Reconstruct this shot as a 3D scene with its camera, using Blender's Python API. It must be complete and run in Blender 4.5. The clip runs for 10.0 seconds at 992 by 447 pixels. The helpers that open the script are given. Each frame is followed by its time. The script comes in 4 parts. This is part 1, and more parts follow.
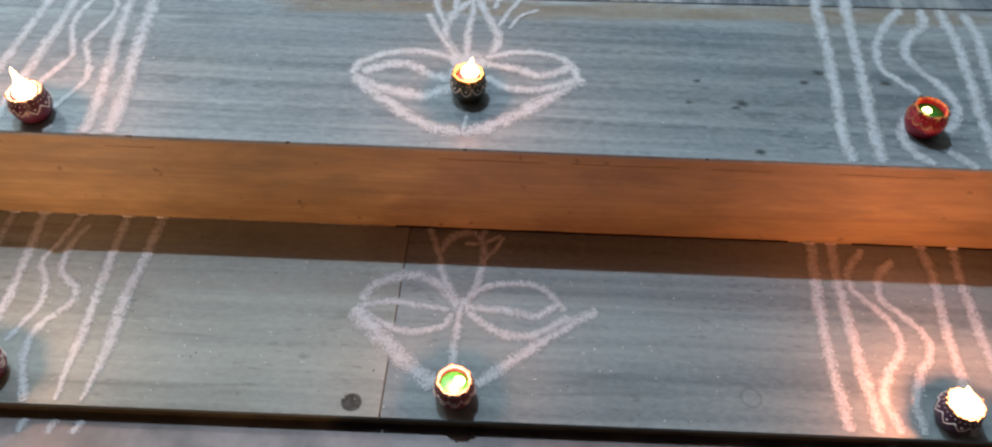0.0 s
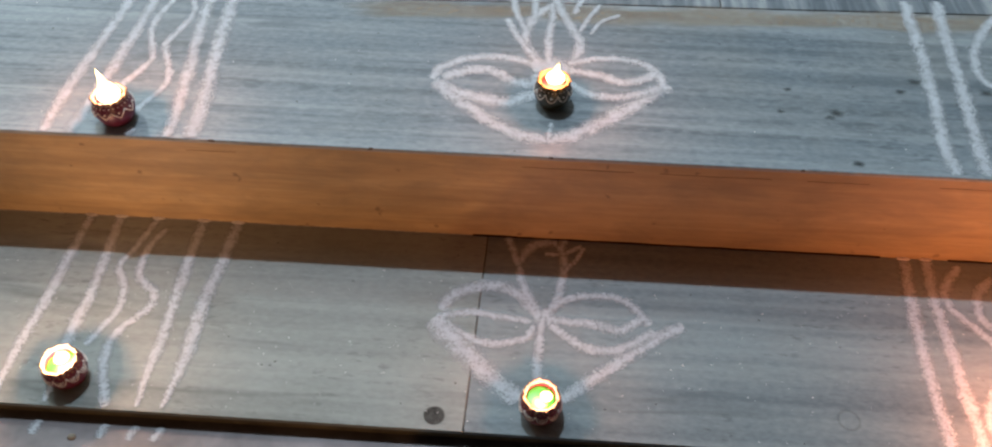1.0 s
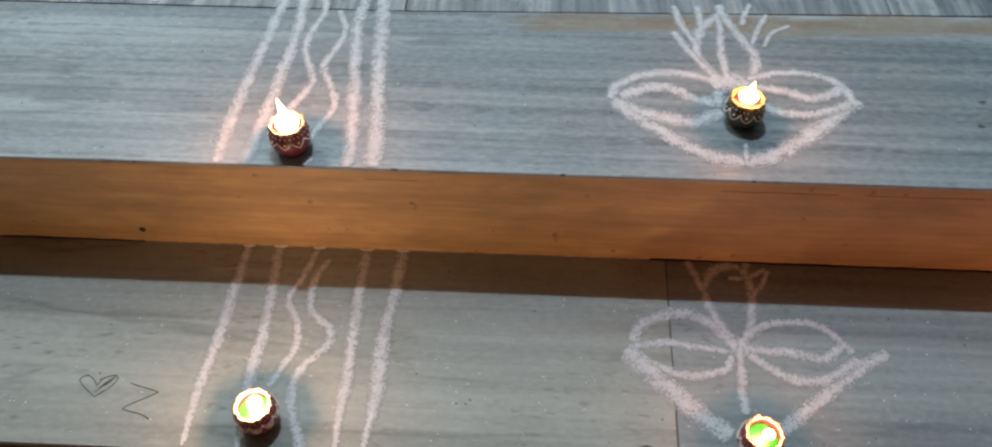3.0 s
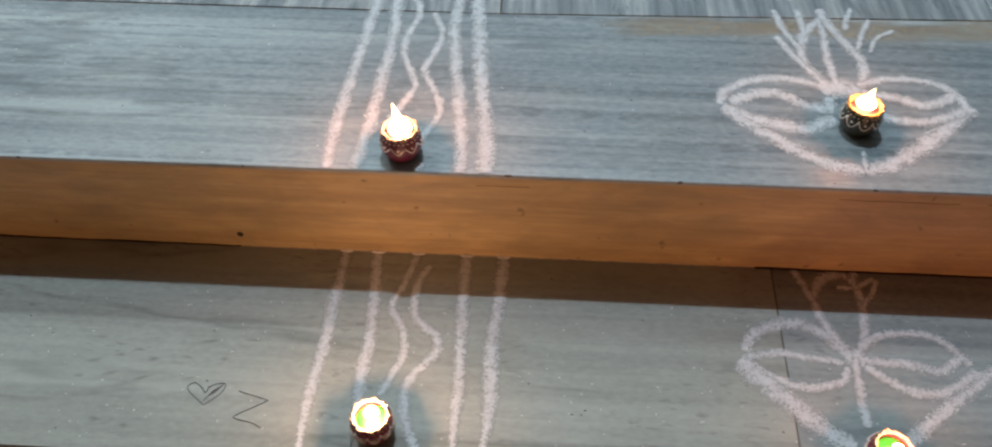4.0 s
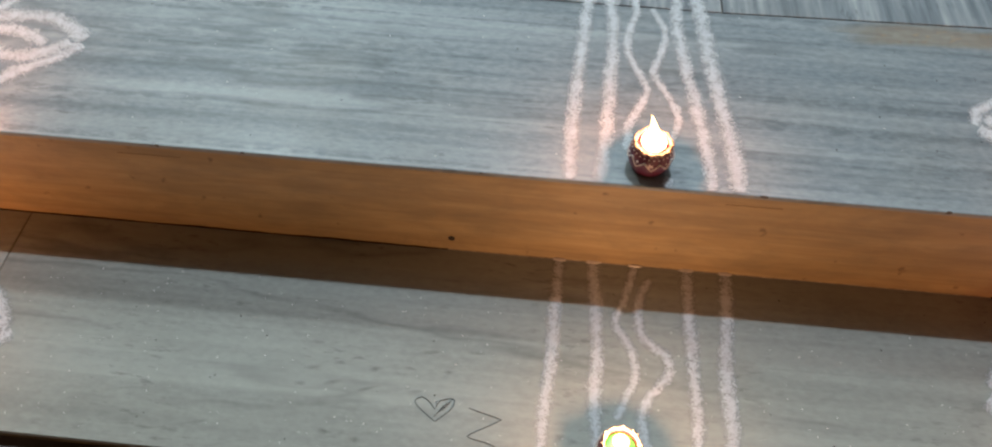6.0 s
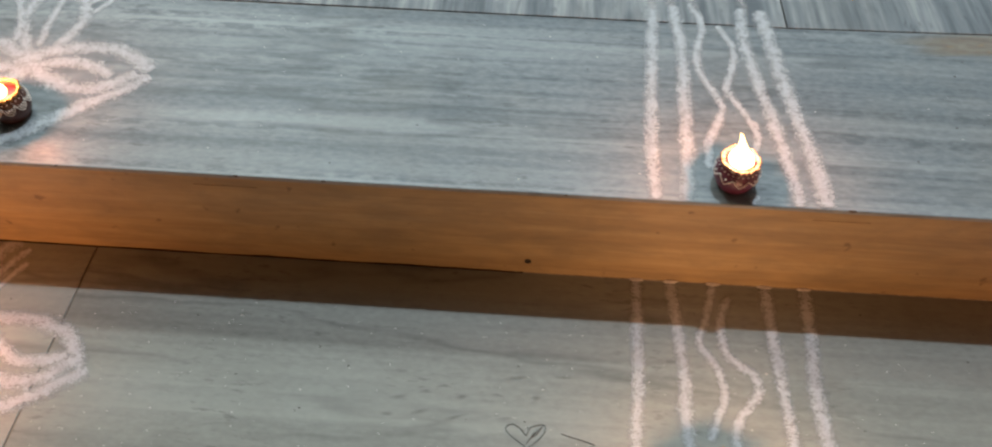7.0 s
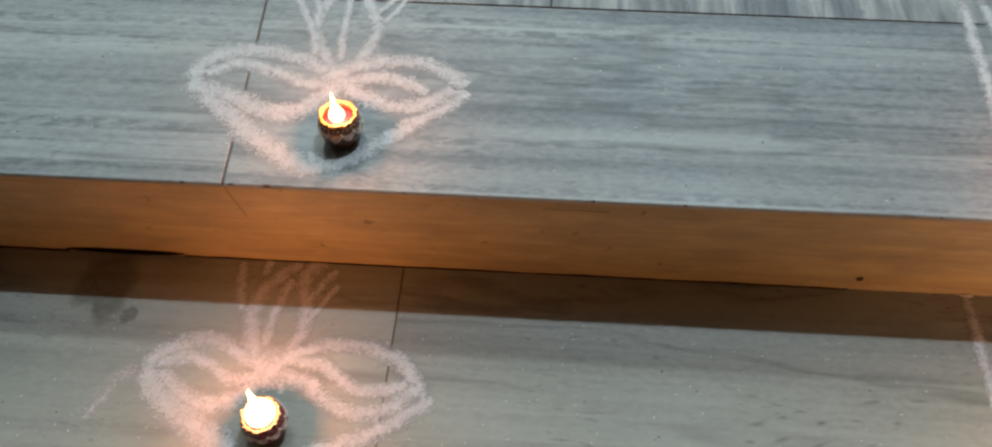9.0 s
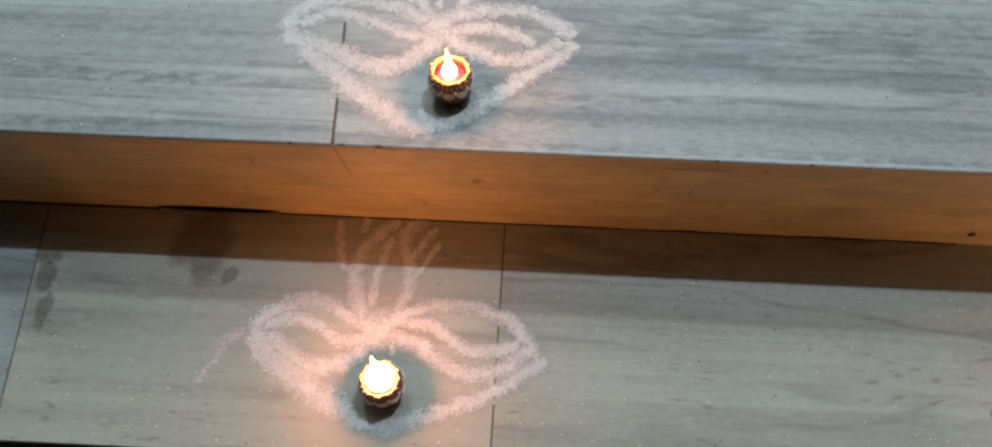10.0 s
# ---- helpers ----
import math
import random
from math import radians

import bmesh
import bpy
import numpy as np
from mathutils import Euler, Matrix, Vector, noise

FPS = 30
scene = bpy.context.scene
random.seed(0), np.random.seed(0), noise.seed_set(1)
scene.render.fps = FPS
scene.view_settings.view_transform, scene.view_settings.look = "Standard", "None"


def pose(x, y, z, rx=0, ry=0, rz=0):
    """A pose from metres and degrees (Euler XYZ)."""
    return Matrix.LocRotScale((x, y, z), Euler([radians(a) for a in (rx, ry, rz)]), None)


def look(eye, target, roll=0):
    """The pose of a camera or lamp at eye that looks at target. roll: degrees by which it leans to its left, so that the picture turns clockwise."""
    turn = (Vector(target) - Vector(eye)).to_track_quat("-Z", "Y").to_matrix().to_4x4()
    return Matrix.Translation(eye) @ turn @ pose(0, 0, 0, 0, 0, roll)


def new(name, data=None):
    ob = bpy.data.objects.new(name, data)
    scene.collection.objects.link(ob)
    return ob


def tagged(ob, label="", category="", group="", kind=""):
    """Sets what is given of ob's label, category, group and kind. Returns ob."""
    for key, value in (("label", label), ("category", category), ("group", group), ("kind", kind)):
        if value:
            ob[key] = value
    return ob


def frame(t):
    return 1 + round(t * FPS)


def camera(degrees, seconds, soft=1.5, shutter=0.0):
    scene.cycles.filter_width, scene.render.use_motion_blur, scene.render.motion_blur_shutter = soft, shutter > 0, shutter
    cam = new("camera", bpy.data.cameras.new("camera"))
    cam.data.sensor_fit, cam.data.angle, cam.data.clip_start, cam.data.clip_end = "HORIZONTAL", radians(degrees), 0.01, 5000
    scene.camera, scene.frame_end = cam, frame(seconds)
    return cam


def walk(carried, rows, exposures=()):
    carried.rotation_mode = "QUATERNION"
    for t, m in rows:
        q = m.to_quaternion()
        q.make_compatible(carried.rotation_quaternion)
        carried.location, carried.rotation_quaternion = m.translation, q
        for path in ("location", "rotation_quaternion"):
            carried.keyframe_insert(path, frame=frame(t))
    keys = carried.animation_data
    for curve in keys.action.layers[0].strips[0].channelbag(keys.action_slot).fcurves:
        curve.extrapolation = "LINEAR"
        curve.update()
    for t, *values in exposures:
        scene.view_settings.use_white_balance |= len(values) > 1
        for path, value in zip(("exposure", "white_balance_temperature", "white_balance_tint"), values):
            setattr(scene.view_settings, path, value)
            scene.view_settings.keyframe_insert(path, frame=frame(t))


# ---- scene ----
cam = camera(63.7, 10.0, soft=2.1, shutter=0.3)
PATH = [
    (0, (0.114, -0.666, 0.823), (0.112, 0.606, -0.721), 2.2),
    (0.5, (0.094, -0.665, 0.809), (0.037, 0.623, -0.72), 1.3),
    (1, (0.048, -0.65, 0.806), (-0.027, 0.63, -0.729), 0.5),
    (1.5, (-0.013, -0.642, 0.804), (-0.083, 0.626, -0.741), -0.1),
    (2, (-0.076, -0.627, 0.809), (-0.145, 0.635, -0.741), -0.2),
    (3.5, (-0.235, -0.596, 0.799), (-0.304, 0.664, -0.753), -0.5),
    (4, (-0.303, -0.592, 0.798), (-0.378, 0.665, -0.756), -0.3),
    (4.5, (-0.369, -0.588, 0.794), (-0.439, 0.649, -0.777), -0.1),
    (5, (-0.427, -0.598, 0.781), (-0.494, 0.642, -0.786), 1.4),
    (5.5, (-0.496, -0.576, 0.786), (-0.576, 0.631, -0.807), 3.1),
    (5.7, (-0.53, -0.549, 0.799), (-0.612, 0.621, -0.821), 2.5),
    (6.8, (-0.628, -0.523, 0.795), (-0.717, 0.672, -0.806), 0.2),
    (7, (-0.664, -0.531, 0.794), (-0.73, 0.677, -0.799), 0.9),
    (7.5, (-0.735, -0.52, 0.793), (-0.819, 0.703, -0.787), -0.6),
    (8, (-0.852, -0.496, 0.797), (-0.926, 0.715, -0.792), -0.1),
    (8.5, (-0.966, -0.493, 0.804), (-1.032, 0.736, -0.772), 0.1),
    (9, (-1.041, -0.48, 0.81), (-1.106, 0.641, -0.845), 0.0),
    (9.2, (-1.075, -0.495, 0.801), (-1.118, 0.611, -0.865), 1.2),
    (9.5, (-1.123, -0.464, 0.803), (-1.143, 0.577, -0.904), 2.1),
    (10, (-1.171, -0.441, 0.813), (-1.208, 0.513, -0.945), 0.6),
]
walk(cam, [(t, look(eye, target, roll)) for t, eye, target, roll in PATH],
     exposures=[(0, 0.10, 6000, 12), (2, 0.08, 6080, 11), (3.5, 0.0, 6150, 10), (5, 0.06, 6100, 9), (7, -0.04, 6500, 11), (8, -0.10, 6550, 11), (9, -0.15, 6500, 10), (9.5, -0.07, 6480, 10), (10, -0.02, 6500, 12)])

# ---- light: two cool bulbs under the porch roof, one warm fill lamp added out in front ----
world = bpy.data.worlds.new("night")
world.use_nodes = True
world.node_tree.nodes["Background"].inputs["Color"].default_value = (0.35, 0.45, 0.6, 1)
world.node_tree.nodes["Background"].inputs["Strength"].default_value = 0.003
scene.world = world


def bulb(name, place, watts, colour, radius):
    data = bpy.data.lights.new(name, "POINT")
    data.energy, data.color, data.shadow_soft_size = watts, colour, radius
    ob = new(name, data)
    ob.location = place
    return ob


bulb("porch_bulb_light", (-0.45, 1.20, 3.10), 218, (0.79, 0.925, 1.03), 0.04)
bulb("wall_bulb_light", (-1.90, 1.70, 2.40), 78, (0.85, 0.95, 0.93), 0.05)
# Unseen warm fill, added in front to brighten the riser.
FRONT_FILL = (0.35, -2.4, 0.38)
bulb("front_fill_light", FRONT_FILL, 30, (1.0, 0.51, 0.22), 0.03)

H = 0.15          # rise of the upper step
PLINTH = -0.020    # ground below the lower step
FRONT = -0.273    # front edge of the lower tread


# ---- materials ----
def nodes_of(name):
    mat = bpy.data.materials.new(name)
    mat.use_nodes = True
    tree = mat.node_tree
    return mat, tree.nodes, tree.links, tree.nodes["Principled BSDF"]


def noise_node(nodes, links, vector, scale, detail=4.0, rough=0.55, distortion=0.0):
    n = nodes.new("ShaderNodeTexNoise")
    n.inputs["Scale"].default_value = scale
    n.inputs["Detail"].default_value = detail
    n.inputs["Roughness"].default_value = rough
    n.inputs["Distortion"].default_value = distortion
    links.new(vector, n.inputs["Vector"])
    return n.outputs["Fac"]


def mapped(nodes, links, vector, scale, offset=(0, 0, 0)):
    m = nodes.new("ShaderNodeMapping")
    m.inputs["Scale"].default_value = scale
    m.inputs["Location"].default_value = offset
    links.new(vector, m.inputs["Vector"])
    return m.outputs["Vector"]


def ramp(nodes, links, fac, stops):
    r = nodes.new("ShaderNodeValToRGB")
    el = r.color_ramp.elements
    while len(el) < len(stops):
        el.new(0.5)
    for e, (pos, col) in zip(el, stops):
        e.position = pos
        e.color = (*col, 1) if len(col) == 3 else col
    links.new(fac, r.inputs["Fac"])
    return r.outputs["Color"]


def mix(nodes, links, fac, a, b, kind="MIX"):
    m = nodes.new("ShaderNodeMix")
    m.data_type, m.blend_type = "RGBA", kind
    for socket, value in (("Factor", fac), ("A", a), ("B", b)):
        inp = [s for s in m.inputs if s.name == socket and s.type == ("VALUE" if socket == "Factor" else "RGBA")][0]
        if isinstance(value, (int, float)):
            inp.default_value = value
        elif isinstance(value, tuple):
            inp.default_value = (*value, 1)
        else:
            links.new(value, inp)
    return [s for s in m.outputs if s.type == "RGBA"][0]


def maths(nodes, links, op, a, b, clamp=False):
    m = nodes.new("ShaderNodeMath")
    m.operation, m.use_clamp = op, clamp
    for i, value in enumerate((a, b)):
        if isinstance(value, (int, float)):
            m.inputs[i].default_value = value
        else:
            links.new(value, m.inputs[i])
    return m.outputs[0]


def marble(name, dark, mid, light, along="x", seed=0.0, gloss=0.24, stain=(0.20, 0.17, 0.12), stain_amount=0.25, contrast=0.10, band=21.0, bands=0.25):
    """Streaky polished marble; the bands run along x or y."""
    mat, nodes, links, bsdf = nodes_of(name)
    pos = nodes.new("ShaderNodeNewGeometry").outputs["Position"]
    info = nodes.new("ShaderNodeObjectInfo")
    shift = nodes.new("ShaderNodeVectorMath")
    shift.operation = "SCALE"
    shift.inputs[0].default_value = (3.1, 7.7, 1.3)
    links.new(info.outputs["Random"], shift.inputs["Scale"])
    add = nodes.new("ShaderNodeVectorMath")
    links.new(pos, add.inputs[0])
    links.new(shift.outputs[0], add.inputs[1])
    p = add.outputs[0]
    broad = (0.9, band, band) if along == "x" else (band, 0.75, band)
    fine = (1.6, 60.0, 60.0) if along == "x" else (55.0, 3.0, 55.0)
    hair = (95.0, 170.0, 170.0) if along == "x" else (170.0, 12.0, 170.0)
    a = noise_node(nodes, links, mapped(nodes, links, p, broad, (seed, seed * 0.7, 0)), 1.0, 4, 0.52, 0.25)
    b = noise_node(nodes, links, mapped(nodes, links, p, fine, (0, seed, 0)), 1.0, 3, 0.5, 0.35)
    c = noise_node(nodes, links, mapped(nodes, links, p, hair), 1.0, 3, 0.6)
    d = noise_node(nodes, links, p, 9.0, 5, 0.6)
    f = maths(nodes, links, "ADD", maths(nodes, links, "MULTIPLY", a, 0.50), maths(nodes, links, "MULTIPLY", b, 0.28))
    f = maths(nodes, links, "ADD", f, maths(nodes, links, "MULTIPLY", c, 0.22))
    col = ramp(nodes, links, f, [(0.50 - contrast, dark), (0.50, mid), (0.50 + contrast, light)])
    # short dark flecks along the bands
    fleck = noise_node(nodes, links, mapped(nodes, links, p, (42, 150, 150) if along == "x" else (150, 42, 150), (seed, 3, 1)), 1.0, 3, 0.65)
    fleck = maths(nodes, links, "MULTIPLY", ramp(nodes, links, fleck, [(0.56, (0, 0, 0)), (0.68, (1, 1, 1))]),
                  ramp(nodes, links, d, [(0.45, (0, 0, 0)), (0.62, (1, 1, 1))]))
    col = mix(nodes, links, maths(nodes, links, "MULTIPLY", fleck, 0.5), col, tuple(0.45 * v for v in dark))
    # thin dark bands, broken into flecks along their length
    streak = noise_node(nodes, links, mapped(nodes, links, p, (0.9, 64, 64) if along == "x" else (64, 0.9, 64), (2, seed, 5)), 1.0, 3, 0.55, 0.4)
    broken = noise_node(nodes, links, mapped(nodes, links, p, (46, 95, 95) if along == "x" else (95, 46, 95), (7, seed, 2)), 1.0, 4, 0.7)
    dash = maths(nodes, links, "MULTIPLY", ramp(nodes, links, streak, [(0.50, (0, 0, 0)), (0.63, (1, 1, 1))]),
                 ramp(nodes, links, broken, [(0.40, (0.15, 0.15, 0.15)), (0.58, (1, 1, 1))]))
    col = mix(nodes, links, maths(nodes, links, "MULTIPLY", dash, bands), col, tuple(0.8 * v for v in dark))
    # thin wandering veins
    v = noise_node(nodes, links, mapped(nodes, links, p, (1.3, 8.0, 8.0) if along == "x" else (8.0, 1.3, 8.0), (seed, 9, 4)), 1.0, 4, 0.55, 0.3)
    v = maths(nodes, links, "ABSOLUTE", maths(nodes, links, "SUBTRACT", v, 0.5), 0.0)
    v = ramp(nodes, links, v, [(0.0, (1, 1, 1)), (0.028, (0, 0, 0))])
    v = maths(nodes, links, "MULTIPLY", v, ramp(nodes, links, noise_node(nodes, links, p, 3.4, 4, 0.6), [(0.42, (0, 0, 0)), (0.58, (1, 1, 1))]))
    col = mix(nodes, links, maths(nodes, links, "MULTIPLY", v, 0.5), col, tuple(0.6 * q for q in dark))
    # trodden-in dirt
    dirt = ramp(nodes, links, noise_node(nodes, links, p, 5.0, 6, 0.62), [(0.46, (0, 0, 0)), (0.70, (1, 1, 1))])
    col = mix(nodes, links, maths(nodes, links, "MULTIPLY", dirt, stain_amount), col, stain)
    links.new(col, bsdf.inputs["Base Color"])
    r = maths(nodes, links, "ADD", maths(nodes, links, "MULTIPLY", d, 0.30), gloss + 0.20)
    links.new(r, bsdf.inputs["Roughness"])
    bsdf.inputs["Specular IOR Level"].default_value = 0.30
    bump = nodes.new("ShaderNodeBump")
    bump.inputs["Strength"].default_value = 0.10
    bump.inputs["Distance"].default_value = 0.001
    links.new(c, bump.inputs["Height"])
    links.new(bump.outputs["Normal"], bsdf.inputs["Normal"])
    return mat


def riser_stone():
    """Banded yellow-grey stone with dull blotches."""
    mat, nodes, links, bsdf = nodes_of("banded_riser_stone")
    pos = nodes.new("ShaderNodeNewGeometry").outputs["Position"]
    a = noise_node(nodes, links, mapped(nodes, links, pos, (1.6, 1, 38)), 1.0, 5, 0.6, 0.6)
    b = noise_node(nodes, links, mapped(nodes, links, pos, (9, 1, 140)), 1.0, 4, 0.6, 0.4)
    f = maths(nodes, links, "ADD", maths(nodes, links, "MULTIPLY", a, 0.6), maths(nodes, links, "MULTIPLY", b, 0.4))
    col = ramp(nodes, links, f, [(0.34, (0.34, 0.24, 0.115)), (0.50, (0.43, 0.315, 0.15)), (0.66, (0.50, 0.38, 0.195))])
    blotch = ramp(nodes, links, noise_node(nodes, links, mapped(nodes, links, pos, (9, 1, 26)), 1.0, 6, 0.7, 0.4), [(0.42, (0, 0, 0)), (0.66, (1, 1, 1))])
    col = mix(nodes, links, maths(nodes, links, "MULTIPLY", blotch, 0.42), col, (0.16, 0.14, 0.095))
    spots = ramp(nodes, links, noise_node(nodes, links, mapped(nodes, links, pos, (40, 1, 40)), 1.0, 2, 0.5), [(0.69, (0, 0, 0)), (0.73, (1, 1, 1))])
    col = mix(nodes, links, maths(nodes, links, "MULTIPLY", spots, 0.5), col, (0.08, 0.05, 0.03))
    links.new(col, bsdf.inputs["Base Color"])
    bsdf.inputs["Roughness"].default_value = 0.38
    bump = nodes.new("ShaderNodeBump")
    bump.inputs["Strength"].default_value = 0.15
    bump.inputs["Distance"].default_value = 0.001
    links.new(b, bump.inputs["Height"])
    links.new(bump.outputs["Normal"], bsdf.inputs["Normal"])
    return mat


def plain(name, colour, rough=0.6, metal=0.0, grain=60.0, vary=0.25, spec=0.5):
    mat, nodes, links, bsdf = nodes_of(name)
    pos = nodes.new("ShaderNodeTexCoord").outputs["Object"]
    n = noise_node(nodes, links, pos, grain, 4, 0.6)
    col = ramp(nodes, links, n, [(0.3, tuple(v * (1 - vary) for v in colour)), (0.7, tuple(min(1, v * (1 + vary)) for v in colour))])
    links.new(col, bsdf.inputs["Base Color"])
    bsdf.inputs["Roughness"].default_value = rough
    bsdf.inputs["Metallic"].default_value = metal
    bsdf.inputs["Specular IOR Level"].default_value = spec
    bump = nodes.new("ShaderNodeBump")
    bump.inputs["Strength"].default_value = 0.2
    bump.inputs["Distance"].default_value = 0.0005
    links.new(n, bump.inputs["Height"])
    links.new(bump.outputs["Normal"], bsdf.inputs["Normal"])
    return mat


def powder(name, colour, cover):
    """Dry rice powder: grains thin out towards the edges of a stroke (UV v runs across it)."""
    mat, nodes, links, bsdf = nodes_of(name)
    pos = nodes.new("ShaderNodeNewGeometry").outputs["Position"]
    uv = nodes.new("ShaderNodeSeparateXYZ")
    links.new(nodes.new("ShaderNodeUVMap").outputs["UV"], uv.inputs[0])
    edge = maths(nodes, links, "ABSOLUTE", maths(nodes, links, "SUBTRACT", uv.outputs["Y"], 0.5), 0.0)
    grains = noise_node(nodes, links, pos, 640.0, 3, 0.7)
    clumps = noise_node(nodes, links, pos, 95.0, 3, 0.6)
    streak = noise_node(nodes, links, mapped(nodes, links, pos, (14, 200, 1)), 1.0, 2, 0.5)
    crisp = ramp(nodes, links, grains, [(0.36, (0, 0, 0)), (0.64, (1, 1, 1))])
    n = maths(nodes, links, "ADD", maths(nodes, links, "MULTIPLY", crisp, 0.46), maths(nodes, links, "MULTIPLY", clumps, 0.40))
    n = maths(nodes, links, "ADD", n, maths(nodes, links, "MULTIPLY", streak, 0.14))
    limit = maths(nodes, links, "ADD", maths(nodes, links, "MULTIPLY", maths(nodes, links, "POWER", maths(nodes, links, "MULTIPLY", edge, 2.0), 1.4), 0.50), 0.40 - cover)
    alpha = maths(nodes, links, "MULTIPLY", maths(nodes, links, "SUBTRACT", n, limit), 3.3, True)
    links.new(maths(nodes, links, "MULTIPLY", alpha, 0.87), bsdf.inputs["Alpha"])
    col = ramp(nodes, links, clumps, [(0.3, tuple(0.86 * v for v in colour)), (0.7, colour)])
    links.new(col, bsdf.inputs["Base Color"])
    bsdf.inputs["Roughness"].default_value = 0.95
    bsdf.inputs["Specular IOR Level"].default_value = 0.1
    bump = nodes.new("ShaderNodeBump")
    bump.inputs["Strength"].default_value = 0.8
    bump.inputs["Distance"].default_value = 0.002
    links.new(grains, bump.inputs["Height"])
    links.new(bump.outputs["Normal"], bsdf.inputs["Normal"])
    return mat


def glow(name, colour, strength):
    mat = bpy.data.materials.new(name)
    mat.use_nodes = True
    nodes = mat.node_tree.nodes
    nodes.remove(nodes["Principled BSDF"])
    e = nodes.new("ShaderNodeEmission")
    e.inputs["Color"].default_value, e.inputs["Strength"].default_value = (*colour, 1), strength
    mat.node_tree.links.new(e.outputs[0], nodes["Material Output"].inputs["Surface"])
    return mat


M_UPPER = marble("blue_grey_marble", (0.13, 0.165, 0.187), (0.268, 0.310, 0.326), (0.383, 0.430, 0.442), seed=2.3, contrast=0.15, bands=0.72, gloss=0.06, stain=(0.27, 0.25, 0.20), stain_amount=0.22)
M_GREEN = marble("green_grey_marble", (0.20, 0.22, 0.20), (0.318, 0.346, 0.315), (0.395, 0.425, 0.388), seed=5.1, contrast=0.19, band=14.0, stain=(0.20, 0.20, 0.17), stain_amount=0.22)
M_BLUE = marble("slate_grey_marble", (0.15, 0.185, 0.20), (0.25, 0.300, 0.304), (0.33, 0.384, 0.385), seed=8.4, contrast=0.14, band=18.0, stain=(0.26, 0.25, 0.21), stain_amount=0.22)
M_LANDING = marble("landing_marble", (0.125, 0.15, 0.168), (0.21, 0.242, 0.258), (0.35, 0.38, 0.385), along="y", seed=1.2, contrast=0.09, band=30.0, stain=(0.25, 0.24, 0.2), stain_amount=0.15)
M_GROUND = plain("worn_ground_stone", (0.19, 0.17, 0.165), 0.5, grain=14, vary=0.45)
M_RISER = riser_stone()
M_PLINTH = plain("olive_plinth_stone", (0.11, 0.092, 0.05), 0.7, grain=30, vary=0.4)
M_GROUT = plain("dirty_grout", (0.10, 0.075, 0.055), 0.9)
M_SEAM = plain("dark_red_seam", (0.015, 0.006, 0.004), 0.95, grain=90, vary=0.6, spec=0.1)
M_CRACK = plain("brown_hairline", (0.15, 0.09, 0.045), 0.9)
M_VOID = plain("black_open_gap", (0.006, 0.004, 0.003), 1.0, spec=0.0)
M_MORTAR = plain("pale_mortar", (0.30, 0.26, 0.19), 0.9, grain=80, vary=0.6)
M_WALL = plain("cream_wall_paint", (0.62, 0.58, 0.50), 0.8, grain=5, vary=0.08)
M_FARWALL = plain("dark_brown_wall", (0.10, 0.075, 0.055), 0.85, grain=4, vary=0.2)
M_CEIL = plain("dark_unseen_ceiling", (0.05, 0.038, 0.028), 0.8, grain=5, vary=0.2)
M_CHALK = powder("white_rangoli_powder", (0.71, 0.76, 0.785), 0.285)
M_FAINT = powder("thin_rangoli_powder", (0.72, 0.72, 0.72), 0.09)
M_HEAP = plain("settled_powder", (0.50, 0.47, 0.40), 0.95, grain=400, vary=0.3)
M_FLAME = glow("flame", (1.0, 0.62, 0.22), 22.0)
M_WICK = plain("charred_wick", (0.03, 0.025, 0.02), 0.9)
M_GOLD = plain("gold_paint", (0.42, 0.25, 0.06), 0.4, 0.2, grain=500, vary=0.6)
M_CREAM = plain("cream_paint_line", (0.82, 0.79, 0.72), 0.5, grain=300)
# Pale rim paint; beside the big flames it also stands for their white glare.
M_PALE_AND_GLARE = plain("pale_gold_paint_and_glare", (0.27, 0.21, 0.14), 0.5, grain=500, vary=0.35)
M_ORANGE = plain("orange_paint", (0.70, 0.20, 0.04), 0.45, grain=500, vary=0.35)
M_OCHRE = plain("ochre_paint", (0.42, 0.24, 0.10), 0.5, grain=400, vary=0.5)
M_MAROON = plain("maroon_glazed_clay", (0.15, 0.018, 0.036), 0.35, grain=150)
M_PLUM = plain("plum_glazed_clay", (0.095, 0.016, 0.042), 0.35, grain=150)
M_PURPLE = plain("purple_black_clay", (0.055, 0.022, 0.06), 0.35, grain=150)
M_DARK = plain("bottle_green_clay", (0.035, 0.042, 0.030), 0.35, grain=150)
M_BROWN = plain("dark_brown_clay", (0.075, 0.028, 0.020), 0.38, grain=150)
M_RED = plain("crimson_painted_clay", (0.29, 0.012, 0.032), 0.35, grain=150)
M_WAX_RED = plain("red_wax", (0.10, 0.006, 0.014), 0.35, grain=200)
M_WAX_GREEN = plain("green_wax", (0.004, 0.095, 0.006), 0.35, grain=200)


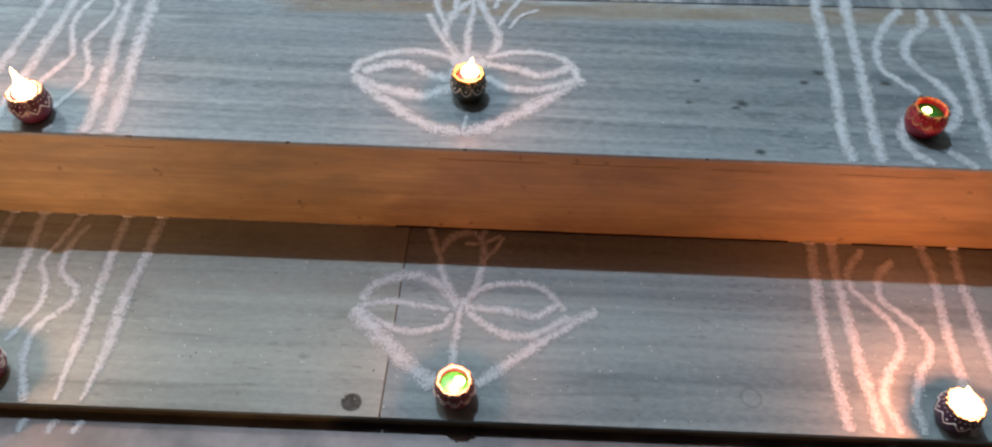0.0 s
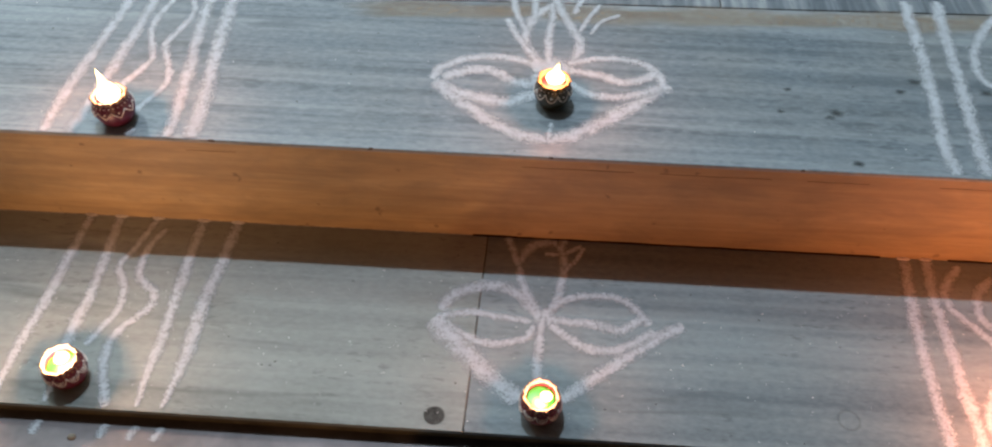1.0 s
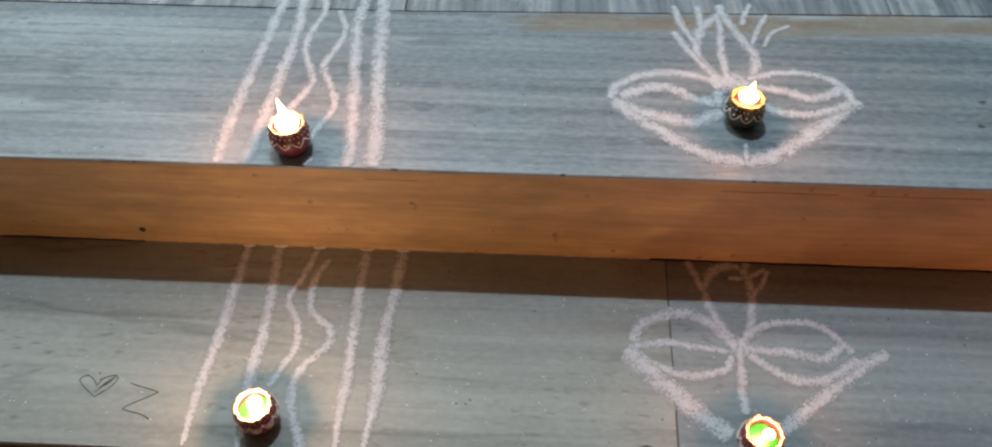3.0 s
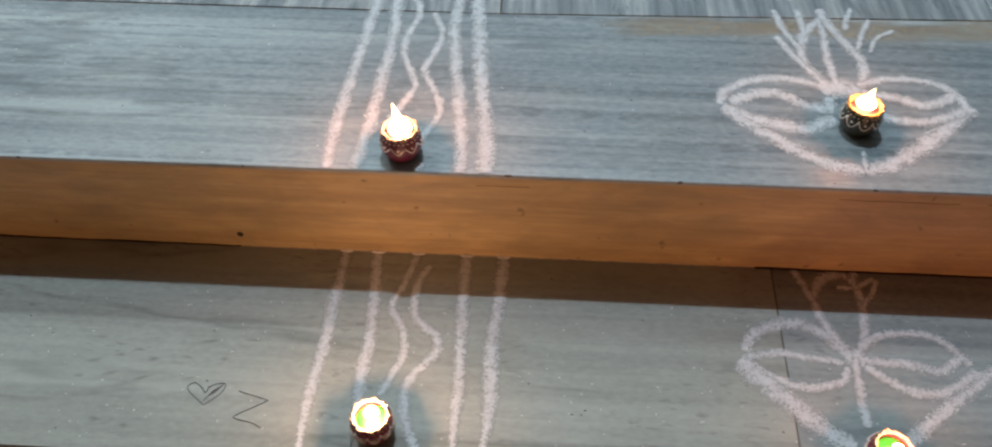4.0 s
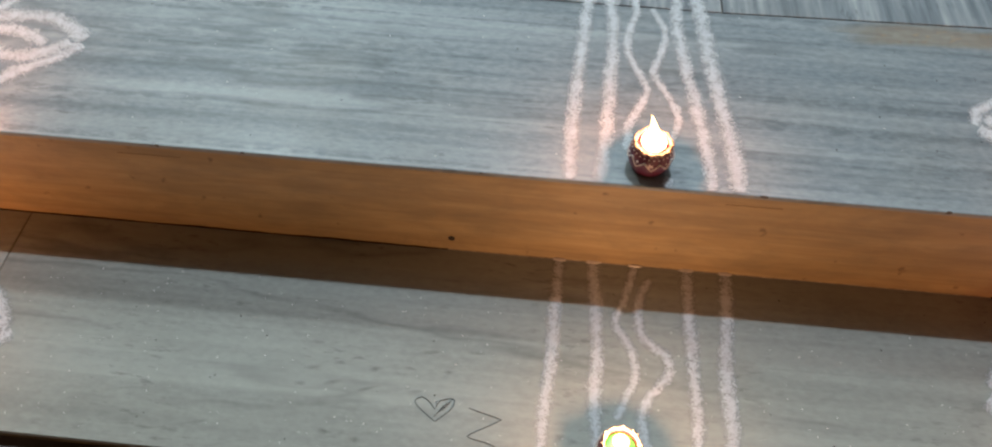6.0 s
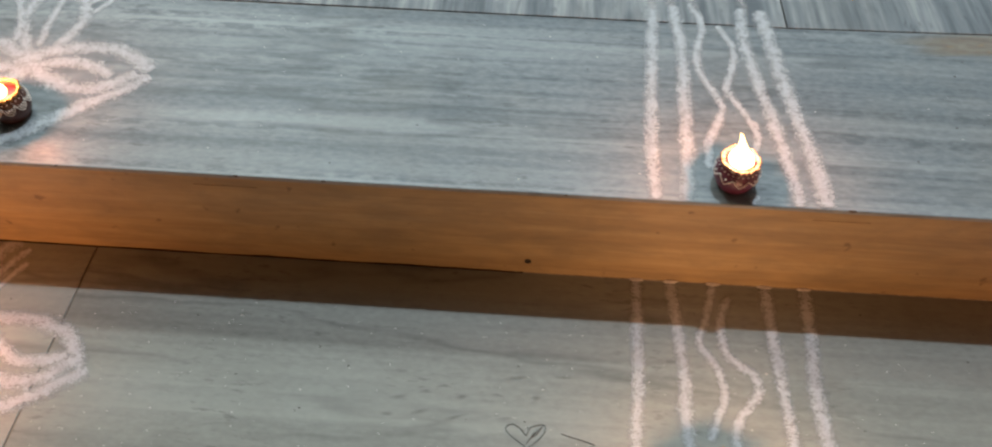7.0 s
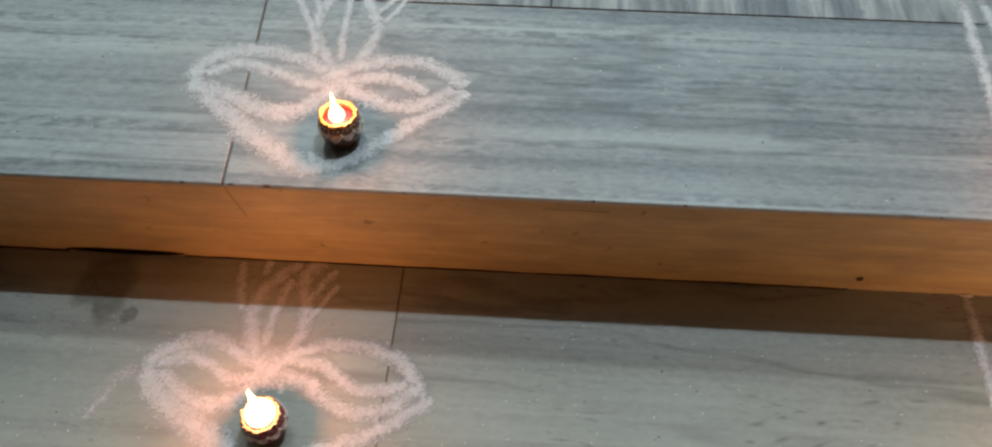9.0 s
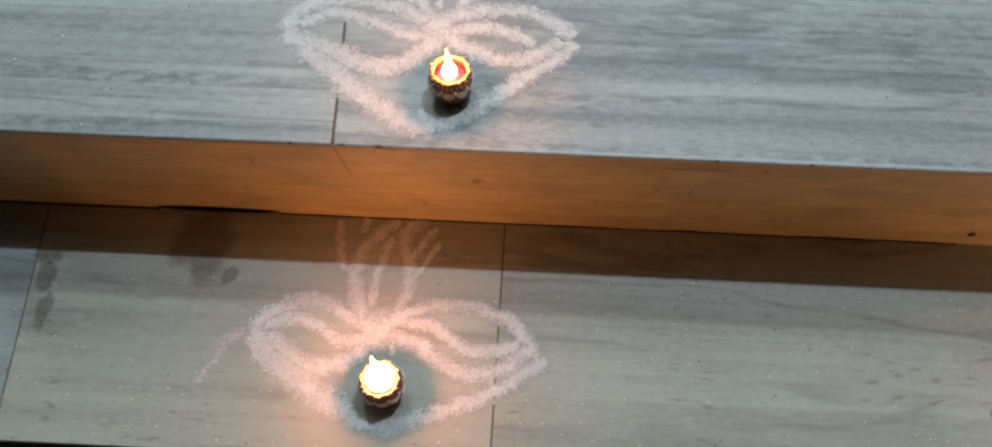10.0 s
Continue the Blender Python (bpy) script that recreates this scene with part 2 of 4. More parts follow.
def stain(name, colour, amount, soft):
    """A thin film that fades towards its rim (UV u runs from the middle to the rim)."""
    mat, nodes, links, bsdf = nodes_of(name)
    pos = nodes.new("ShaderNodeNewGeometry").outputs["Position"]
    uv = nodes.new("ShaderNodeSeparateXYZ")
    links.new(nodes.new("ShaderNodeUVMap").outputs["UV"], uv.inputs[0])
    n = noise_node(nodes, links, pos, 130.0, 5, 0.65)
    fade = ramp(nodes, links, uv.outputs["X"], [(1.0 - soft, (1, 1, 1)), (1.0, (0, 0, 0))])
    a = maths(nodes, links, "MULTIPLY", fade, maths(nodes, links, "ADD", maths(nodes, links, "MULTIPLY", n, 1.2), 0.4))
    links.new(maths(nodes, links, "MULTIPLY", a, amount, True), bsdf.inputs["Alpha"])
    bsdf.inputs["Base Color"].default_value = (*colour, 1)
    bsdf.inputs["Roughness"].default_value = 0.7
    bsdf.inputs["Specular IOR Level"].default_value = 0.15
    return mat


M_STAIN = stain("dried_water_stain", (0.11, 0.10, 0.06), 0.31, 0.30)
M_RING = stain("faint_ring_stain", (0.11, 0.10, 0.08), 0.18, 0.3)
M_SPOT = stain("grey_round_stain", (0.04, 0.035, 0.03), 0.62, 0.12)
M_SMUDGE = stain("soft_grey_smudge", (0.07, 0.08, 0.075), 0.60, 0.75)
M_SCUFF = stain("dark_scuff", (0.06, 0.065, 0.055), 0.27, 0.9)
M_DUST = stain("tan_dust", (0.38, 0.31, 0.22), 0.46, 0.45)
M_GRAIN = plain("white_grain", (0.85, 0.85, 0.85), 0.6)
M_INK = plain("pencil_mark", (0.045, 0.045, 0.042), 0.6)


# ---- building helpers ----
def mesh_of(name, bm, material, smooth=False):
    me = bpy.data.meshes.new(name)
    bm.normal_update()
    bm.to_mesh(me)
    bm.free()
    me.materials.append(material)
    if smooth:
        for p in me.polygons:
            p.use_smooth = True
    return me


def part(name, bm, material, parent=None, label="", smooth=False):
    """One mesh object under a thing or part (bm may be a mesh that alike parts share)."""
    me = bm if isinstance(bm, bpy.types.Mesh) else mesh_of(name, bm, material, smooth)
    ob = new(name, me)
    ob.parent = parent
    return tagged(ob, label)


def thing(name, place, label, category, group="", kind=""):
    ob = new(name)
    ob.location = place
    ob.empty_display_size = 0.05
    return tagged(ob, label, category, group, kind)


def prism(corners, z0, z1, bevel=0.0007):
    """An upright prism over a polygon (counter-clockwise seen from above), with softened edges."""
    bm = bmesh.new()
    low = [bm.verts.new((x, y, z0)) for x, y in corners]
    top = [bm.verts.new((x, y, z1)) for x, y in corners]
    n = len(corners)
    bm.faces.new(low[::-1])
    bm.faces.new(top)
    for i in range(n):
        bm.faces.new((low[i], low[(i + 1) % n], top[(i + 1) % n], top[i]))
    if bevel:
        edges = [e for e in bm.edges if max(v.co.z for v in e.verts) > z1 - 1e-6]
        bmesh.ops.bevel(bm, geom=edges, offset=bevel, segments=2, affect="EDGES", profile=0.5)
    return bm


def box(x0, x1, y0, y1, z0, z1, bevel=0.0):
    return prism([(x0, y0), (x1, y0), (x1, y1), (x0, y1)], z0, z1, bevel)


def lathe(profile, steps=36, wave=None, caps=True):
    """Turn a profile of (radius, height) about z; wave(angle, i) scales the radius."""
    bm = bmesh.new()
    rings = []
    for i, (r, z) in enumerate(profile):
        ring = []
        for k in range(steps):
            a = 2 * math.pi * k / steps
            s = r * (wave(a, i) if wave else 1.0)
            ring.append(bm.verts.new((s * math.cos(a), s * math.sin(a), z)))
        rings.append(ring)
    for p, q in zip(rings, rings[1:]):
        for k in range(steps):
            bm.faces.new((p[k], p[(k + 1) % steps], q[(k + 1) % steps], q[k]))
    if caps:
        bm.faces.new(rings[0][::-1])
        bm.faces.new(rings[-1])
    return bm


def tube(points, radius, sides=6):
    bm = bmesh.new()
    pts = [Vector(p) for p in points]
    rings = []
    for i, p in enumerate(pts):
        d = (pts[min(i + 1, len(pts) - 1)] - pts[max(i - 1, 0)]).normalized()
        u = d.cross(Vector((0.13, 0.27, 0.95))).normalized()
        v = d.cross(u)
        rings.append([bm.verts.new(p + radius * (math.cos(a) * u + math.sin(a) * v)) for a in (2 * math.pi * k / sides for k in range(sides))])
    for p, q in zip(rings, rings[1:]):
        for k in range(sides):
            bm.faces.new((p[k], p[(k + 1) % sides], q[(k + 1) % sides], q[k]))
    bm.faces.new(rings[0][::-1])
    bm.faces.new(rings[-1])
    bmesh.ops.recalc_face_normals(bm, faces=bm.faces)
    return bm


def spline(points, step=0.005):
    """Points along a smooth line through the given ones."""
    pts = [Vector((*p, 0.0)) if len(p) == 2 else Vector(p) for p in points]
    pts = [2 * pts[0] - pts[1]] + pts + [2 * pts[-1] - pts[-2]]
    out = []
    for a, b, c, d in zip(pts, pts[1:], pts[2:], pts[3:]):
        n = max(2, int((c - b).length / step))
        for k in range(n):
            t = k / n
            out.append(0.5 * (2 * b + (c - a) * t + (2 * a - 5 * b + 4 * c - d) * t * t + (3 * b - a - 3 * c + d) * t ** 3))
    out.append(pts[-2])
    return out


# ---- the porch steps ----
KINK = -0.348     # the landing joint bends a little here


def back_line(x):
    return 0.290 + (0.027 * (x - KINK) if x > KINK else 0.0)


def tread(name, label, joints, materials, front, back, top, thick, edge=0.0007):
    """A tread laid out of stone slabs on a grout bed; each joint runs from its x at the front to its x at the back."""
    base = thing(name, (0, 0, 0), label, "step", kind="structure")
    x0, x1 = joints[0][0], joints[-1][0]
    part("grout_bed", prism([(x0, front + 0.004), (x1, front + 0.004), (x1, back(x1)), (KINK, back(KINK)), (x0, back(x0))], top - thick, top - 0.0010, 0), M_GROUT, base)
    for i, ((a, c), (b, d)) in enumerate(zip(joints, joints[1:])):
        a, c, b, d = a + 0.0008, c + 0.0008, b - 0.0008, d - 0.0008
        bend = [(KINK, back(KINK) - 0.001)] if c < KINK < d else []
        part("slab", prism([(a, front), (b, front), (d, back(d) - 0.001)] + bend + [(c, back(c) - 0.001)], top - thick + 0.001, top, edge), materials[i], base)
    return base


tread("step_tread_lower", "polished grey-green marble lower step tread with open joints", [(-3.2, -3.2), (-1.684, -1.716), (-1.181, -1.177), (-0.008, 0.001), (1.35, 1.35), (3.0, 3.0)],
      [M_BLUE, M_GREEN, M_GREEN, M_BLUE, M_BLUE], FRONT, lambda x: 0.05, 0.0, 0.007)
tread("step_tread_upper", "polished blue-grey marble upper step tread with streaked grain", [(-3.2, -3.2), (-1.353, -1.369), (0.80, 0.815), (3.0, 3.0)],
      [M_UPPER, M_UPPER, M_UPPER], 0.0, back_line, H, 0.006, 0.0018)

riser = thing("step_riser_upper", (0, 0, 0), "banded yellow-grey stone riser in warm orange light", "riser", kind="structure")
part("panel", box(-3.2, 3.0, 0.0006, 0.03, -0.006, H - 0.0048), M_RISER, riser)
hole = part("drill_hole", lathe([(0.0040, -0.001), (0.0040, 0.0008), (0.0026, 0.0004), (0.001, 0.0002)], 14), M_WICK, riser, "small dark drilled hole")
hole.matrix_basis = pose(-0.655, 0.0005, 0.024, 90, 0, 0)
for x0, x1, r in ((-3.1, -1.58, 0.0020), (-1.44, -0.66, 0.0015), (-0.02, 0.500, 0.0018), (0.585, 3.0, 0.0018)):
    n = int((x1 - x0) / 0.012)
    pts = [(x0 + (x1 - x0) * k / n, 0.0006, 0.0003 + 0.0012 * noise.noise((k * 0.21, x0, 0)) + 0.0007 * noise.noise((k * 0.9, x0, 3))) for k in range(n + 1)]
    part("foot_joint", tube(pts, r, 6), M_SEAM, riser, "dark open joint along the riser foot")
pts = [(-0.74 + 0.012 * k, 0.001, 0.0002 + 0.0010 * noise.noise((k * 0.4, 1, 0))) for k in range(60)]
part("foot_mortar", tube(pts, 0.0012, 5), M_MORTAR, riser, "pale crumbly mortar line along the riser foot")
for x0, x1 in ((0.04, 0.17), (0.20, 0.33), (0.37, 0.44), (0.52, 0.66), (-0.36, -0.30), (-1.02, -0.95)):
    pts = [(x0 + (x1 - x0) * k / 10, 0.0006, H - 0.0185 + 0.0012 * noise.noise((k * 0.5, x0 * 9, 0))) for k in range(11)]
    part("slab_seam", tube(pts, 0.0004, 5), M_CRACK, riser)
pts = [(-1.352 + 0.010 * k / 9 + 0.0016 * noise.noise((k * 0.8, 4, 0)), 0.0006, H - 0.006 - 0.006 * k) for k in range(10)]
part("crack", tube(pts, 0.0005, 5), M_CRACK, riser, "fine brown crack under the tread joint")
# A solid black lens; the shade inside the gap is put in by its colour.
bm = bmesh.new()
bmesh.ops.create_icosphere(bm, subdivisions=3, radius=1.0)
for v in bm.verts:
    v.co = Vector((-1.511 + 0.074 * v.co.x, 0.0006 + 0.0016 * v.co.y, 0.0040 + (0.0055 + 0.0008 * noise.noise(v.co * 6)) * v.co.z))
part("open_gap", bm, M_VOID, riser, "dark open gap at the riser foot", True)

plinth = thing("step_riser_lower", (0, 0, 0), "low dark olive stone kerb under the lower tread", "riser", kind="structure")
part("panel", box(-3.2, 3.0, FRONT + 0.002, FRONT + 0.04, PLINTH - 0.03, -0.0065), M_PLINTH, plinth)

landing = thing("floor", (0, 0, 0), "grey streaked marble landing floor slabs with thin dark joints", "floor", kind="structure")
part("grout_bed", box(-3.2, 3.0, 0.24, 2.3, H - 0.022, H - 0.0035), M_GROUT, landing)
xs = [-3.2, -2.35, -1.685, -1.018, -0.348, 0.302, 0.965, 1.63, 2.3, 3.0]
for a, b in zip(xs, xs[1:]):
    for row in range(2):
        y0 = [lambda x: back_line(x) + 0.001, lambda x: 1.24][row]
        y1 = [1.238, 2.2][row]
        part("slab", prism([(a + 0.001, y0(a)), (b - 0.001, y0(b)), (b - 0.001, y1), (a + 0.001, y1)], H - 0.02, H + 0.0003), M_LANDING, landing)

tagged(part("ground", box(-9, 9, -9, 0.2, PLINTH - 0.2, PLINTH), M_GROUND), "dark worn stone ground in front of the steps", "ground", kind="structure")
# Unseen shell: cream walls return bounce; dark ceiling and south wall hold it down.
tagged(part("wall_north", box(-3.4, 3.2, 2.2, 2.4, -0.1, 3.6), M_WALL), "unseen plain cream wall closing the back of the landing", "wall", kind="structure")
tagged(part("wall_west", box(-3.4, -3.2, 0.6, 2.2, -0.2, 3.6), M_WALL), "unseen plain cream wall closing a side of the porch", "wall", kind="structure")
tagged(part("wall_east", box(3.0, 3.2, 0.6, 2.2, -0.2, 3.6), M_WALL), "unseen plain cream wall closing a side of the porch", "wall", kind="structure")
tagged(part("ceiling", box(-3.4, 3.2, 0.6, 2.4, 3.6, 3.75), M_CEIL), "unseen plain porch ceiling, dark to limit bounced light", "ceiling", kind="structure")
tagged(part("wall_south", box(-9, 9, -6.2, -6.0, PLINTH, 2.4), M_FARWALL), "unseen plain wall facing the steps, dark brown to limit bounced light", "wall", kind="structure")


def shade_blocker(name, foot, head, end):
    """A low unseen wall added to shade the riser; its inner end slopes up from foot to head (both given where its shade
    meets the riser).
    """
    y0, y1 = -0.66, -0.60
    lamp = Vector(FRONT_FILL)

    def at(x, z, y):
        p = Vector((x, 0.0, z))
        return lamp + (p - lamp) * ((y - FRONT_FILL[1]) / -FRONT_FILL[1])

    slope = (head - foot) / H
    low, high = at(foot - 0.12 * slope, -0.12, y1), at(head + 0.05 * slope, H + 0.05, y1)
    outline = [(low.x, PLINTH - 0.02), (low.x, low.z), (high.x, high.z), (end, high.z), (end, PLINTH - 0.02)]
    bm = bmesh.new()
    front = [bm.verts.new((x, y0, z)) for x, z in outline]
    back = [bm.verts.new((x, y1, z)) for x, z in outline]
    bm.faces.new(front)
    bm.faces.new(back[::-1])
    for k in range(len(outline)):
        bm.faces.new((front[k], back[k], back[(k + 1) % 5], front[(k + 1) % 5]))
    bmesh.ops.recalc_face_normals(bm, faces=bm.faces)
    tagged(part(name, bm, M_FARWALL), "unseen low brown wall with a sloping end, added to shade the riser", "wall", kind="structure")


# Unseen blockers, shaped so their ends cast slanting shade edges on the riser.
shade_blocker("shade_blocker_east", -0.055, 0.075, 3.0)
shade_blocker("shade_blocker_west", -1.66, -1.685, -3.2)


# ---- rangoli drawn in white powder ----
def stroke(parent, name, width, *points):
    """A low heap of powder along a hand-drawn line."""
    material = M_FAINT if name == "smudge" else M_CHALK
    line = spline(points)
    bm = bmesh.new()
    uv = bm.loops.layers.uv.new("UVMap")
    lift = 0.0003 + 0.00008 * (len(parent.children) % 9)
    rows, run = [], 0.0
    seed = 7.3 * len(parent.children) + 31 * parent.location.x
    for i, p in enumerate(line):
        d = (line[min(i + 1, len(line) - 1)] - line[max(i - 1, 0)]).normalized()
        side = Vector((-d.y, d.x, 0))
        run += (p - line[i - 1]).length if i else 0
        w = 2.12 * width * (0.97 + 0.18 * noise.noise((run * 22, seed, 0)) + 0.07 * noise.noise((run * 120, seed, 5)))
        ends = min(i, len(line) - 1 - i)
        w *= (0.75, 0.95, 1.0)[min(ends, 2)]
        if parent is lines_l2 and name == "line":
            w *= min(1.0, 0.4 + 2.0 * (1 - i / len(line)))
        shift = 0.12 * width * noise.noise((run * 60, seed, 9))
        rows.append((run, [bm.verts.new(p + side * (shift + w * k) + Vector((0, 0, lift + h))) for k, h in
                           ((-0.5, 0), (-0.25, 0.0002), (0, 0.0003), (0.25, 0.0002), (0.5, 0))]))
    for (u0, a), (u1, b) in zip(rows, rows[1:]):
        for k in range(4):
            f = bm.faces.new((a[k], b[k], b[k + 1], a[k + 1]))
            for loop, u, v in zip(f.loops, (u0, u1, u1, u0), (k, k, k + 1, k + 1)):
                loop[uv].uv = (u, v / 4)
            f.smooth = True
    bmesh.ops.recalc_face_normals(bm, faces=bm.faces)
    return part({"leaf": "leaf_stroke", "bowl": "bowl_stroke", "petal": "petal_stroke", "stem": "stem_stroke", "line": "straight_stroke", "wave": "wavy_stroke", "smudge": "smudge"}[name], bm, material, parent)


LOTUS, BANDS = "lotus drawings", "line drawings"
lotus_u1 = thing("rangoli_lotus", (0.075, 0.064, H), "white powder lotus rangoli with thin branching petals on blue-grey marble", "rangoli", LOTUS)
lotus_l1 = thing("rangoli_lotus", (0.073, -0.251, 0), "white powder lotus rangoli with two petals across a slab joint", "rangoli", LOTUS)
lotus_u3 = thing("rangoli_lotus", (-1.235, 0.058, H), "thick white powder lotus rangoli reaching the landing joint", "rangoli", LOTUS)
lotus_l3 = thing("rangoli_lotus", (-1.289, -0.217, 0), "thick white powder lotus rangoli with a smudged edge", "rangoli", LOTUS)
lines_u2 = thing("rangoli_lines", (-0.445, 0.013, H), "white powder rangoli of straight and wavy lines running onto the landing", "rangoli", BANDS)
lines_l2 = thing("rangoli_lines", (-0.449, -0.249, 0), "white powder rangoli of straight and wavy lines on greenish marble", "rangoli", BANDS)
lines_u0 = thing("rangoli_lines", (0.632, 0.056, H), "white powder rangoli of slanting and wavy lines round a red lamp", "rangoli", BANDS)
lines_l0 = thing("rangoli_lines", (0.642, -0.251, 0), "white powder rangoli of slanting and wavy lines in flame light", "rangoli", BANDS)
# lotus_u1
stroke(lotus_u1, "leaf", 0.0093, (-0.019, 0.098), (-0.065, 0.114), (-0.113, 0.108), (-0.144, 0.089), (-0.155, 0.065))
stroke(lotus_u1, "leaf", 0.0123, (-0.022, 0.061), (-0.054, 0.067), (-0.079, 0.085), (-0.111, 0.085), (-0.142, 0.068))
stroke(lotus_u1, "leaf", 0.0144, (-0.151, 0.06), (-0.123, 0.042), (-0.091, 0.032), (-0.06, 0.028), (-0.023, 0.045))
stroke(lotus_u1, "bowl", 0.0134, (-0.151, 0.06), (-0.122, 0.03), (-0.097, 0.009), (-0.065, -0.017), (-0.034, -0.031), (-0.008, -0.037))
stroke(lotus_u1, "bowl", 0.0144, (-0.008, -0.037), (0.026, -0.024), (0.063, 0.003), (0.095, 0.03), (0.124, 0.059), (0.144, 0.07))
stroke(lotus_u1, "leaf", 0.0093, (0.017, 0.107), (0.058, 0.119), (0.099, 0.117), (0.126, 0.1), (0.136, 0.072))
stroke(lotus_u1, "leaf", 0.0112, (0.017, 0.092), (0.057, 0.085), (0.085, 0.074), (0.113, 0.083), (0.13, 0.096))
stroke(lotus_u1, "leaf", 0.0112, (0.018, 0.067), (0.041, 0.05), (0.072, 0.044), (0.104, 0.052), (0.132, 0.068))
stroke(lotus_u1, "stem", 0.0057, (-0.003, -0.007), (-0.007, -0.037))
stroke(lotus_u1, "petal", 0.0098, (-0.015, 0.095), (-0.037, 0.136), (-0.04, 0.169), (-0.027, 0.21), (0.003, 0.239))
stroke(lotus_u1, "petal", 0.0074, (-0.009, 0.109), (-0.01, 0.158), (-0.006, 0.2), (-0.007, 0.236))
stroke(lotus_u1, "petal", 0.0107, (0.02, 0.101), (0.032, 0.147), (0.021, 0.181), (0.003, 0.23), (-0.001, 0.257))
stroke(lotus_u1, "petal", 0.0074, (-0.025, 0.11), (-0.05, 0.155), (-0.067, 0.196))
stroke(lotus_u1, "petal", 0.0074, (-0.039, 0.169), (-0.055, 0.211), (-0.062, 0.252))
stroke(lotus_u1, "petal", 0.0066, (-0.03, 0.21), (-0.03, 0.254))
stroke(lotus_u1, "petal", 0.0057, (0.024, 0.214), (0.032, 0.239), (0.041, 0.26))
stroke(lotus_u1, "petal", 0.0057, (0.032, 0.175), (0.043, 0.204), (0.06, 0.237))
stroke(lotus_u1, "petal", 0.0049, (0.045, 0.169), (0.061, 0.198), (0.086, 0.215))
stroke(lotus_u1, "leaf", 0.0225, (-0.029, 0.091), (-0.009, 0.1), (0.017, 0.094))
stroke(lotus_u1, "leaf", 0.0123, (-0.023, 0.082), (-0.026, 0.064))
# lotus_l1
stroke(lotus_l1, "leaf", 0.0107, (-0.005, 0.132), (-0.026, 0.158), (-0.046, 0.171), (-0.077, 0.171), (-0.107, 0.157), (-0.122, 0.133))
stroke(lotus_l1, "leaf", 0.0074, (-0.013, 0.124), (-0.051, 0.128), (-0.089, 0.132), (-0.126, 0.123))
stroke(lotus_l1, "leaf", 0.0074, (-0.009, 0.118), (-0.019, 0.1), (-0.048, 0.091), (-0.071, 0.092), (-0.098, 0.103), (-0.126, 0.119))
stroke(lotus_l1, "bowl", 0.0175, (-0.13, 0.12), (-0.1, 0.09), (-0.072, 0.062), (-0.045, 0.036), (-0.022, 0.022))
stroke(lotus_l1, "bowl", 0.0107, (0.025, 0.023), (0.054, 0.046), (0.091, 0.076), (0.129, 0.105), (0.168, 0.13))
stroke(lotus_l1, "leaf", 0.0082, (0.004, 0.137), (0.028, 0.157), (0.063, 0.166), (0.098, 0.162), (0.12, 0.14), (0.128, 0.127))
stroke(lotus_l1, "leaf", 0.0090, (0.01, 0.128), (0.048, 0.126), (0.077, 0.121), (0.096, 0.119), (0.119, 0.136))
stroke(lotus_l1, "leaf", 0.0098, (0.01, 0.119), (0.029, 0.106), (0.051, 0.092), (0.08, 0.089), (0.106, 0.1), (0.133, 0.119))
stroke(lotus_l1, "stem", 0.0074, (0.002, 0.132), (-0.003, 0.088), (-0.004, 0.046))
stroke(lotus_l1, "petal", 0.0090, (-0.004, 0.136), (-0.021, 0.167), (-0.03, 0.201), (-0.024, 0.226), (-0.009, 0.242), (0.016, 0.245))
stroke(lotus_l1, "petal", 0.0082, (0.008, 0.132), (0.021, 0.17), (0.026, 0.21), (0.022, 0.238), (0.028, 0.25))
stroke(lotus_l1, "petal", 0.0074, (-0.03, 0.201), (-0.041, 0.235), (-0.048, 0.25))
stroke(lotus_l1, "petal", 0.0057, (0.026, 0.2), (0.042, 0.221), (0.05, 0.24))
stroke(lotus_l1, "petal", 0.0057, (0.001, 0.226), (0.024, 0.228), (0.048, 0.242))
stroke(lotus_l1, "leaf", 0.0180, (-0.007, 0.133), (0.011, 0.124))
# lotus_u3
stroke(lotus_u3, "leaf", 0.0172, (-0.036, 0.111), (-0.078, 0.13), (-0.118, 0.138), (-0.154, 0.131), (-0.183, 0.113), (-0.189, 0.086))
stroke(lotus_u3, "leaf", 0.0135, (-0.033, 0.085), (-0.069, 0.093), (-0.102, 0.107), (-0.142, 0.115), (-0.174, 0.097))
stroke(lotus_u3, "leaf", 0.0197, (-0.18, 0.082), (-0.141, 0.064), (-0.099, 0.046), (-0.063, 0.045), (-0.033, 0.07), (-0.023, 0.096))
stroke(lotus_u3, "bowl", 0.0209, (-0.188, 0.086), (-0.14, 0.042), (-0.105, 0.01), (-0.071, -0.015), (-0.039, -0.027), (-0.016, -0.032))
stroke(lotus_u3, "bowl", 0.0148, (-0.016, -0.032), (0.015, -0.015), (0.043, 0.01), (0.071, 0.035), (0.101, 0.061), (0.126, 0.085))
stroke(lotus_u3, "leaf", 0.0172, (-0.028, 0.108), (0.014, 0.124), (0.05, 0.129), (0.089, 0.121), (0.125, 0.094))
stroke(lotus_u3, "leaf", 0.0135, (-0.008, 0.094), (0.025, 0.103), (0.056, 0.095), (0.081, 0.081))
stroke(lotus_u3, "leaf", 0.0172, (-0.012, 0.086), (0.026, 0.063), (0.056, 0.058), (0.09, 0.07), (0.109, 0.088))
stroke(lotus_u3, "stem", 0.0072, (-0.035, -0.011), (-0.028, -0.028))
